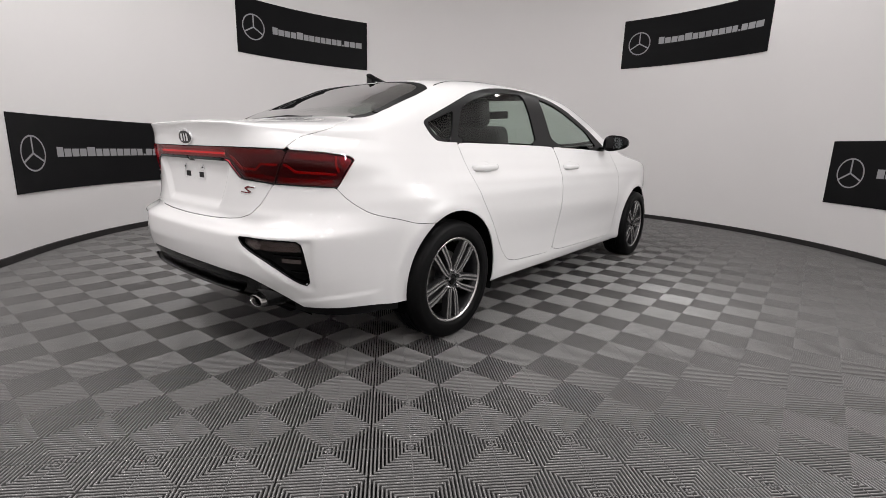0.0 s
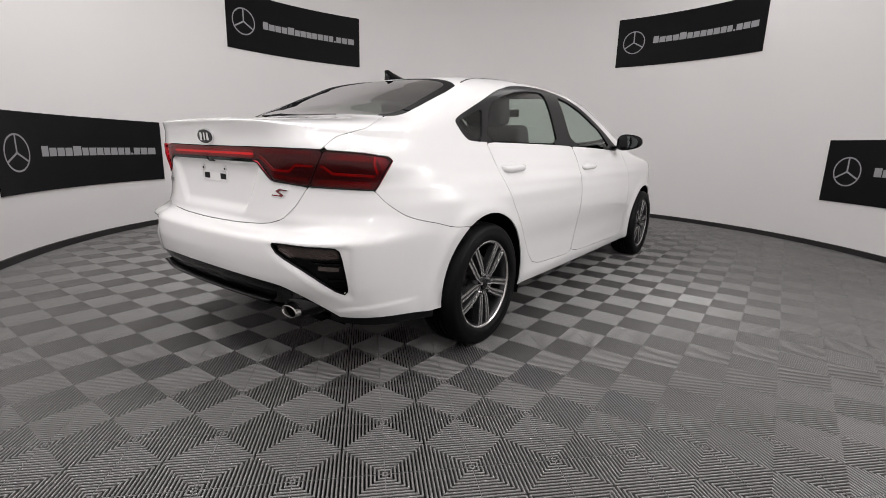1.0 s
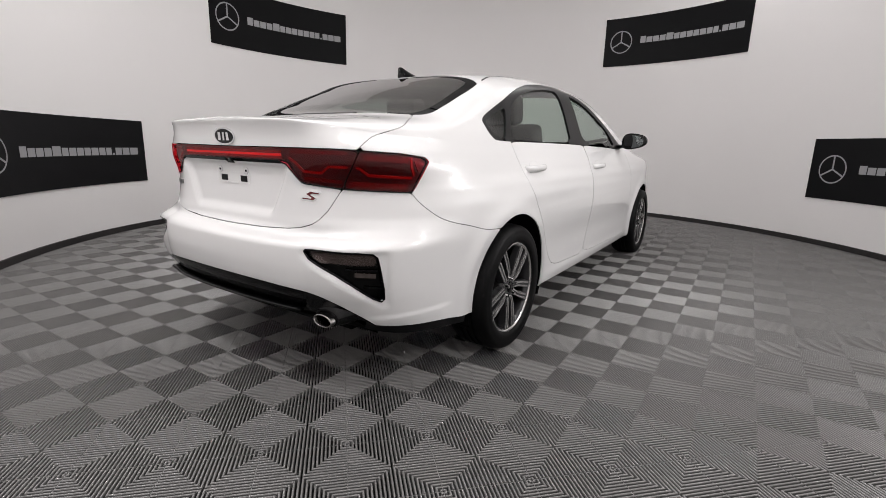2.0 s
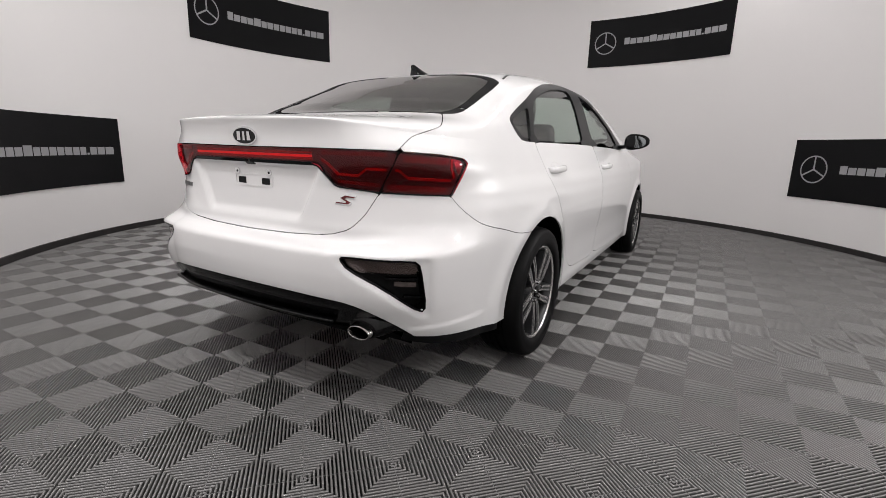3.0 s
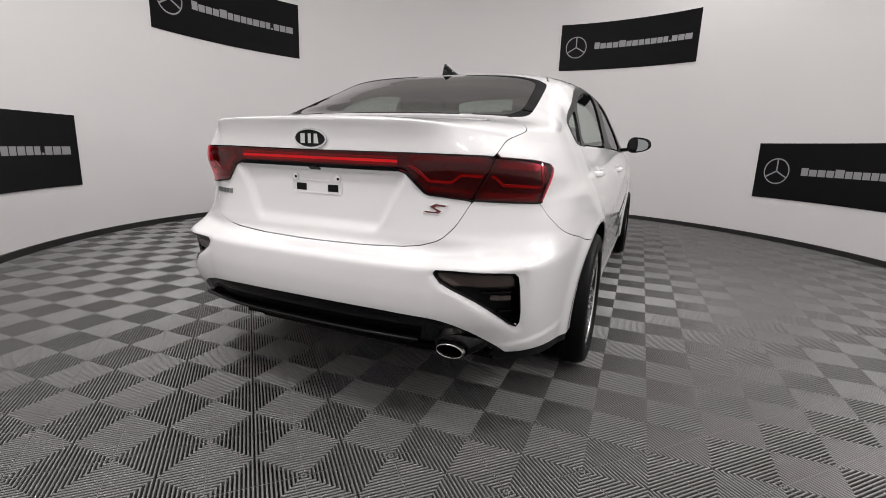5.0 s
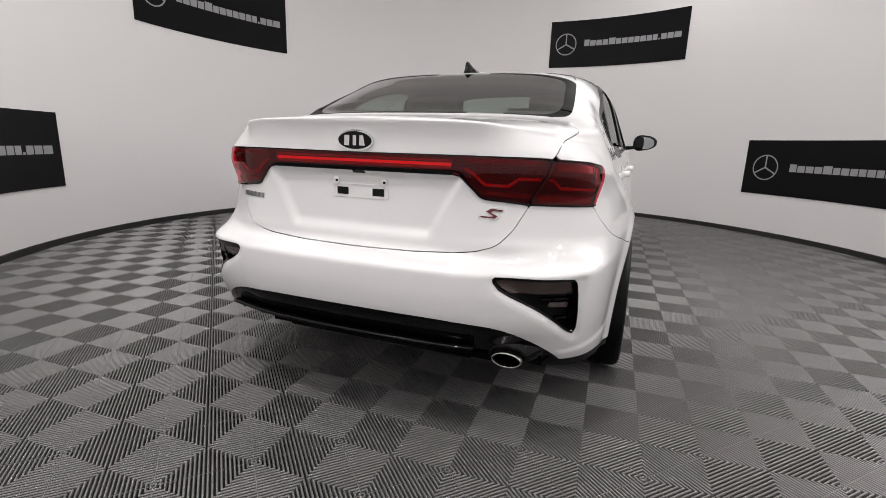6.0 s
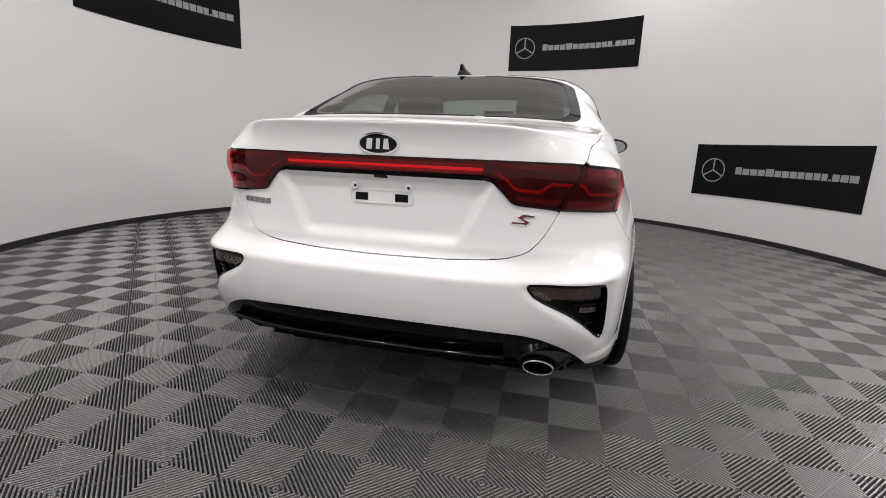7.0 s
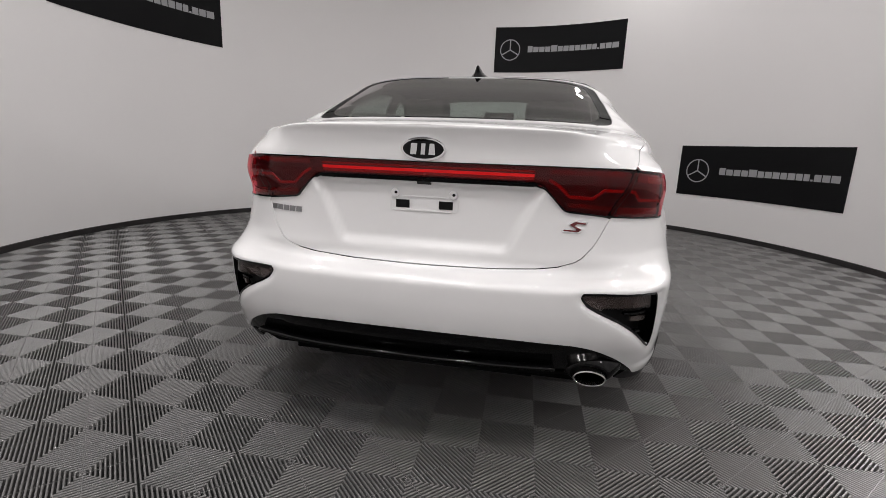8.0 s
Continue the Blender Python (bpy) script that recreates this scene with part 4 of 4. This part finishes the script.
# ---------------------------------------------------------------- wheels
def wheel():
    """One wheel with its outer face towards +x, round its own hub."""
    bm = bmesh.new()
    lathe(bm, [(0.2195, -0.19), (0.2195, -0.175), (0.205, -0.165), (0.198, -0.05), (0.200, -0.012), (0.2075, -0.006), (0.2115, 0.0), (0.2165, 0.001), (0.2195, -0.003), (0.2195, -0.02), (0.207, -0.05),
               (0.210, -0.16)], (0, 0, 0), 72)
    rim = part("wheel", bm, M_ALLOYDARK, car, "five twin-spoke alloy wheel with a black tyre", smooth=True)
    bm = bmesh.new()
    lathe(bm, [(0.2062, -0.0045), (0.2105, 0.0015), (0.2170, 0.0025), (0.2200, -0.002)], (0, 0, 0), 72)
    part("rim_lip", bm, M_ALLOY, rim, "bright machined rim lip", smooth=True)
    bm = bmesh.new()
    prof = [(0.2185, 0.000), (0.226, 0.010), (0.238, 0.0135), (0.262, 0.015), (0.2655, 0.0135), (0.283, 0.014), (0.298, 0.009), (0.307, 0.000), (0.3135, -0.012), (0.3165, -0.028)]
    for g in (-0.055, -0.088, -0.121):
        prof += [(0.318, g + 0.006), (0.3105, g + 0.005), (0.3105, g - 0.005), (0.318, g - 0.006)]
    prof += [(0.3165, -0.150), (0.3135, -0.166), (0.300, -0.188), (0.275, -0.196), (0.240, -0.193), (0.2185, -0.183)]
    prof = [(0.2185 + (r - 0.2185) * 0.847, x) for r, x in prof]
    lathe(bm, prof, (0, 0, 0), 96)
    tyre = part("tyre", bm, M_RUBBER, rim, "black low-profile tyre", smooth=True)
    flat_shade(tyre, 40)
    bm = bmesh.new()
    lathe(bm, [(0.0, -0.075), (0.135, -0.075), (0.142, -0.080), (0.142, -0.098), (0.0, -0.098)], (0, 0, 0), 64)
    part("brake_disc", bm, M_DISC, rim, "steel brake disc")
    bm = bmesh.new()
    lathe(bm, [(0.0, -0.10), (0.200, -0.10), (0.200, -0.104), (0.0, -0.104)], (0, 0, 0), 48)
    part("back_plate", bm, M_LINER, rim)
    bm = bmesh.new()
    box(bm, (-0.115, 0.085, -0.055), (-0.055, 0.150, 0.065), 0.012)
    part("brake_caliper", bm, M_DISC, rim)
    bm = bmesh.new()
    lathe(bm, [(0.0, -0.012), (0.026, -0.012), (0.030, -0.016), (0.054, -0.016), (0.066, -0.024), (0.070, -0.05), (0.070, -0.09)], (0, 0, 0), 48)
    part("hub", bm, M_ALLOYDARK, rim, smooth=True)
    bm = bmesh.new()
    lathe(bm, [(0.0, -0.005), (0.022, -0.006), (0.0275, -0.010), (0.0280, -0.02)], (0, 0, 0), 36)
    part("hub_cap", bm, M_BLACK, rim, "dark hub cap", smooth=True)
    for k in range(5):
        a = radians(-90 + 72 * k)
        for sd in (-1, 1):
            # a spoke in its own frame: r outward, t across
            def place(r, t, x):
                return (x, r * math.cos(a) - t * math.sin(a), r * math.sin(a) + t * math.cos(a))
            stations = [(0.038, 0.0100, 0.0100, -0.016), (0.062, 0.0195, 0.0120, -0.011), (0.090, 0.0255, 0.0138, -0.008), (0.150, 0.0300, 0.0155, -0.0045), (0.2085, 0.0335, 0.0170, -0.004)]
            bm = bmesh.new()
            ring = []
            for r, t, w, x in stations:
                ring.append([bm.verts.new(place(r, sd * t + e * w, xx)) for e, xx in ((-1.25, x - 0.034), (-1.0, x - 0.004), (-0.75, x), (0.75, x), (1.0, x - 0.004), (1.25, x - 0.034))])
            for p, q in zip(ring[:-1], ring[1:]):
                for i in range(6):
                    j = (i + 1) % 6
                    bm.faces.new((p[i], p[j], q[j], q[i]))
            bm.faces.new(ring[0])
            bm.faces.new(ring[-1][::-1])
            spoke = part("spoke", bm, M_ALLOYDARK, rim, "dark spoke with a bright machined face")
            for lo, hi in ((-0.95, -0.36), (0.30, 0.95)):
                bm = bmesh.new()
                ring = []
                for r, t, w, x in stations:
                    ring.append([bm.verts.new(place(r, sd * t + e * w, xx)) for e, xx in ((lo, x - 0.002), (lo, x + 0.0016), (hi, x + 0.0016), (hi, x - 0.002))])
                for p, q in zip(ring[:-1], ring[1:]):
                    for i in range(4):
                        j = (i + 1) % 4
                        bm.faces.new((p[i], p[j], q[j], q[i]))
                bm.faces.new(ring[0])
                bm.faces.new(ring[-1][::-1])
                part("machined_face", bm, M_ALLOY, spoke)
        b = a + radians(36)
        bm = bmesh.new()
        bmesh.ops.create_cone(bm, cap_ends=True, segments=6, radius1=0.0095, radius2=0.0085, depth=0.022,
                              matrix=Matrix.Translation((-0.008, 0.0445 * math.cos(b), 0.0445 * math.sin(b))) @ Euler((0, radians(90), 0)).to_matrix().to_4x4())
        part("wheel_nut", bm, M_CHROME, rim)
    return rim


FACE, FACE_F = 0.850, 0.864
w0 = wheel()
w0.location = (FACE, 0.02, HUB)
copy_thing(w0, pose(FACE_F, WHEELBASE, HUB, 20, 0, 0))
copy_thing(w0, pose(-FACE, 0.02, HUB, 30, 0, 180))
copy_thing(w0, pose(-FACE_F, WHEELBASE, HUB, 50, 0, 180))

# wheel wells and underside
for sx in (1, -1):
    for wy in (0.02, WHEELBASE):
        bm = bmesh.new()
        n = 40
        rings = []
        for k in range(n + 1):
            a = radians(-20 + 220 * k / n)
            behind = wy < 1 and math.cos(a) < 0
            rings.append([bm.verts.new((sx * x, wy + 0.362 * math.cos(a) / (1.145 if behind else 1.0), 0.305 + 0.362 * math.sin(a))) for x in (0.79 if behind else 0.845, 0.50)])
        for p, q in zip(rings[:-1], rings[1:]):
            bm.faces.new((p[0], p[1], q[1], q[0]))
        bm.faces.new([r[1] for r in rings])
        part("wheel_well", bm, M_LINER, car)
bm = bmesh.new()
for y0, y1, hw in ((-0.70, -0.36, 0.50), (-0.36, 0.36, 0.50), (0.36, 2.38, 0.83), (2.38, 3.1, 0.50), (3.1, 3.4, 0.6)):
    box(bm, (-hw, y0, 0.235), (hw, y1, 0.262))
part("underside", bm, M_LINER, car, "black underbody")
bm = bmesh.new()
box(bm, (-0.42, -0.70, 0.225), (0.36, -0.45, 0.25), 0.01)
part("silencer", bm, M_DARK, car)
# panel added from valance to underside, to block light and deepen the shade below
bm = bmesh.new()
rings = []
for k in range(25):
    x = -0.60 + 1.20 * k / 24
    p, _ = rear_at(x, 0.336, by_x=True)
    rings.append([bm.verts.new(v) for v in ((x, p.y + 0.02, 0.318), (x, p.y + 0.07, 0.285), (x, -0.66, 0.232), (x, -0.66, 0.262), (x, p.y + 0.07, 0.31))])
for p, q in zip(rings[:-1], rings[1:]):
    for k in range(5):
        j = (k + 1) % 5
        bm.faces.new((p[k], p[j], q[j], q[k]))
part("light_block_panel", bm, M_LINER, car, "added black panel that keeps light out under the rear bumper")


# ---------------------------------------------------------------- cabin
def cushion(bm, lo, hi, bevel):
    box(bm, lo, hi, bevel, 4)


def tilt(bm, pivot, deg):
    bmesh.ops.rotate(bm, verts=bm.verts, cent=pivot, matrix=Matrix.Rotation(radians(deg), 3, "X"))


for sx in (-1, 1):
    bm = bmesh.new()
    cushion(bm, (sx * 0.37 - 0.25, 0.92, 0.42), (sx * 0.37 + 0.25, 1.42, 0.58), 0.06)
    seat = part("front_seat", bm, M_SEAT, car, "black cloth front seat", smooth=True)
    bm = bmesh.new()
    cushion(bm, (sx * 0.37 - 0.25, 0.86, 0.52), (sx * 0.37 + 0.25, 1.00, 1.12), 0.055)
    tilt(bm, (0, 0.95, 0.52), 16)
    part("backrest", bm, M_SEAT, seat, smooth=True)
    bm = bmesh.new()
    cushion(bm, (sx * 0.37 - 0.14, 0.68, 1.095), (sx * 0.37 + 0.14, 0.80, 1.270), 0.045)
    tilt(bm, (0, 0.75, 1.1), 8)
    head = part("headrest", bm, M_SEAT, seat, smooth=True)
    for t in (-0.05, 0.05):
        swept("headrest_post", [(sx * 0.37 + t, 0.765, 1.02), (sx * 0.37 + t, 0.75, 1.10)], [(0.006, 0.006)] * 2, M_CHROME, head, n=8)
bm = bmesh.new()
cushion(bm, (-0.62, 0.10, 0.40), (0.62, 0.55, 0.56), 0.06)
bench = part("rear_bench", bm, M_SEAT, car, "black cloth rear bench", smooth=True)
bm = bmesh.new()
cushion(bm, (-0.62, 0.02, 0.50), (0.62, 0.15, 1.03), 0.05)
tilt(bm, (0, 0.08, 0.5), 20)
part("backrest", bm, M_SEAT, bench, smooth=True)
for x in (-0.40, 0.0, 0.40):
    bm = bmesh.new()
    cushion(bm, (x - 0.12, -0.165, 1.03), (x + 0.12, -0.085, 1.115 if x else 1.095), 0.035)
    part("headrest", bm, M_SEAT, bench, smooth=True)
bm = bmesh.new()
cushion(bm, (-0.66, -0.36, 1.00), (0.66, -0.10, 1.025), 0.01)
part("parcel_shelf", bm, M_SEAT, car, "black rear parcel shelf")
bm = bmesh.new()
cushion(bm, (-0.04, -0.325, 1.025), (0.04, -0.285, 1.052), 0.006)
part("high_brake_lamp", bm, M_LAMP_BACK, car, "dark red high brake lamp")
bm = bmesh.new()
cushion(bm, (-0.70, 1.85, 0.62), (0.70, 2.25, 0.95), 0.06)
part("dashboard", bm, M_DARK, car, "black dashboard", smooth=True)
path = [(-0.37 + 0.18 * math.cos(2 * math.pi * k / 32), 1.70 + 0.05 * math.sin(2 * math.pi * k / 32), 0.88 + 0.17 * math.sin(2 * math.pi * k / 32)) for k in range(33)]
swept("steering_wheel", path, [(0.014, 0.014)] * 33, M_DARK, car, "black steering wheel", n=10)
bm = bmesh.new()
cushion(bm, (-0.115, 1.60, 1.205), (0.115, 1.625, 1.265), 0.012)
part("cabin_mirror", bm, M_DARK, car, "black cabin mirror")
bm = bmesh.new()
cushion(bm, (-0.72, -0.30, 0.30), (0.72, 2.25, 0.33), 0.01)
part("cabin_floor", bm, M_LINER, car)


# ---------------------------------------------------------------- floor tiles
HALF = 0.18774                    # half a tile's diagonal; the tiles lie on the diagonal of the car
SIDE_LEN = HALF * math.sqrt(2)
ORIGIN = (0.3896, -1.0018)
TILE_TURN = 46.1
RIBS, H = 11, 0.017


def tile_mesh():
    """Square rings of rounded ribs, notched along the cross, with a thin web in the notch."""
    verts, faces = [], []
    pitch = SIDE_LEN / 2 / RIBS
    notch = 0.0011
    for r in range(RIBS):
        o = SIDE_LEN / 2 - pitch * (r + 0.26)
        i = max(o - pitch * 0.48, 0.0022)
        e = (o - i) * 0.24
        prof = ((o + 0.0004, -H), (o, -0.0018), (o - e, 0.0), (i + e, 0.0), (i, -0.0018), (max(i - 0.0004, 0.0018), -H))
        for k in range(4):
            cx, cy = ((1, 1), (-1, 1), (-1, -1), (1, -1))[k]
            start = len(verts)
            for s, z in prof:
                pts = [(s, notch), (s, s), (notch, s)]
                verts += [(cx * x, cy * y, z) for x, y in (pts if cx * cy > 0 else pts[::-1])]
            n = len(prof)
            for lev in range(n - 1):
                for j in range(2):
                    q = start + 3 * lev + j
                    faces.append((q, q + 1, q + 4, q + 3))
            faces.append(tuple(start + 3 * lev for lev in range(n)))
            faces.append(tuple(start + 3 * lev + 2 for lev in reversed(range(n))))
    e, w = SIDE_LEN / 2 - 0.0006, 0.0010
    for sx, sy in ((1, 0), (-1, 0), (0, 1), (0, -1)):
        b = len(verts)
        for u, t in ((0.004, -w), (e, -w), (e, w), (0.004, w)):
            verts += [(sx * u - sy * t, sy * u + sx * t, -0.0022)]
        faces.append((b, b + 1, b + 2, b + 3))
    return verts, faces


def tile_material():
    m = material("tile_plastic", (0.126, 0.122, 0.120), 0.40, spec=1.0, grain=0.05, grain_scale=500, wear=0.10, wear_scale=1.3, rough_wear=0.10)
    nt = m.node_tree
    b = nt.nodes["Principled BSDF"]
    src = b.inputs["Base Color"].links[0].from_socket
    inf = nt.nodes.new("ShaderNodeObjectInfo")
    geo = nt.nodes.new("ShaderNodeNewGeometry")
    add = nt.nodes.new("ShaderNodeMath")
    add.operation = "ADD"
    nt.links.new(inf.outputs["Random"], add.inputs[0])
    nt.links.new(geo.outputs["Random Per Island"], add.inputs[1])
    rng = nt.nodes.new("ShaderNodeMapRange")
    rng.inputs["From Max"].default_value = 2.0
    rng.inputs["To Min"].default_value, rng.inputs["To Max"].default_value = 0.93, 1.07
    nt.links.new(add.outputs[0], rng.inputs["Value"])
    sc = nt.nodes.new("ShaderNodeVectorMath")
    sc.operation = "SCALE"
    nt.links.new(src, sc.inputs[0])
    nt.links.new(rng.outputs[0], sc.inputs["Scale"])
    nt.links.new(sc.outputs[0], b.inputs["Base Color"])
    return m


M_TILE = tile_material()
tv, tf = tile_mesh()
tile_data = bpy.data.meshes.new("floor_tile")
tile_data.from_pydata(tv, [], tf)
tile_data.materials.append(M_TILE)
spots = []
c, s = math.cos(radians(TILE_TURN)), math.sin(radians(TILE_TURN))
for i in range(-32, 33):
    for j in range(-32, 33):
        x = ORIGIN[0] + SIDE_LEN * (i * c - j * s)
        y = ORIGIN[1] + SIDE_LEN * (i * s + j * c)
        a = math.degrees(math.atan2(x - ROOM[0], y - ROOM[1]))
        if math.hypot(x - ROOM[0], y - ROOM[1]) < wall_radius(a) + 0.15:
            spots.append((x, y))
spots.sort(key=lambda p: math.hypot((p[0] - 0.6) / 1.5, p[1] + 1.0))
for x, y in spots[:300]:
    t = new("floor_tile", tile_data)
    t.matrix_basis = pose(x, y, 0, 0, 0, TILE_TURN)
    t.parent = ground
base = np.array(tv)
R2 = np.array([[c, s, 0], [-s, c, 0], [0, 0, 1]])
turned = base @ R2
rest = spots[300:]
allv = np.concatenate([turned + (x, y, 0) for x, y in rest])
allf = [tuple(v + len(base) * k for v in f) for k in range(len(rest)) for f in tf]
far = link("far_floor_tiles", allv, allf, M_TILE, ground, smooth=False)
tagged(far, "grey ribbed plastic floor tiles", kind="stuff")
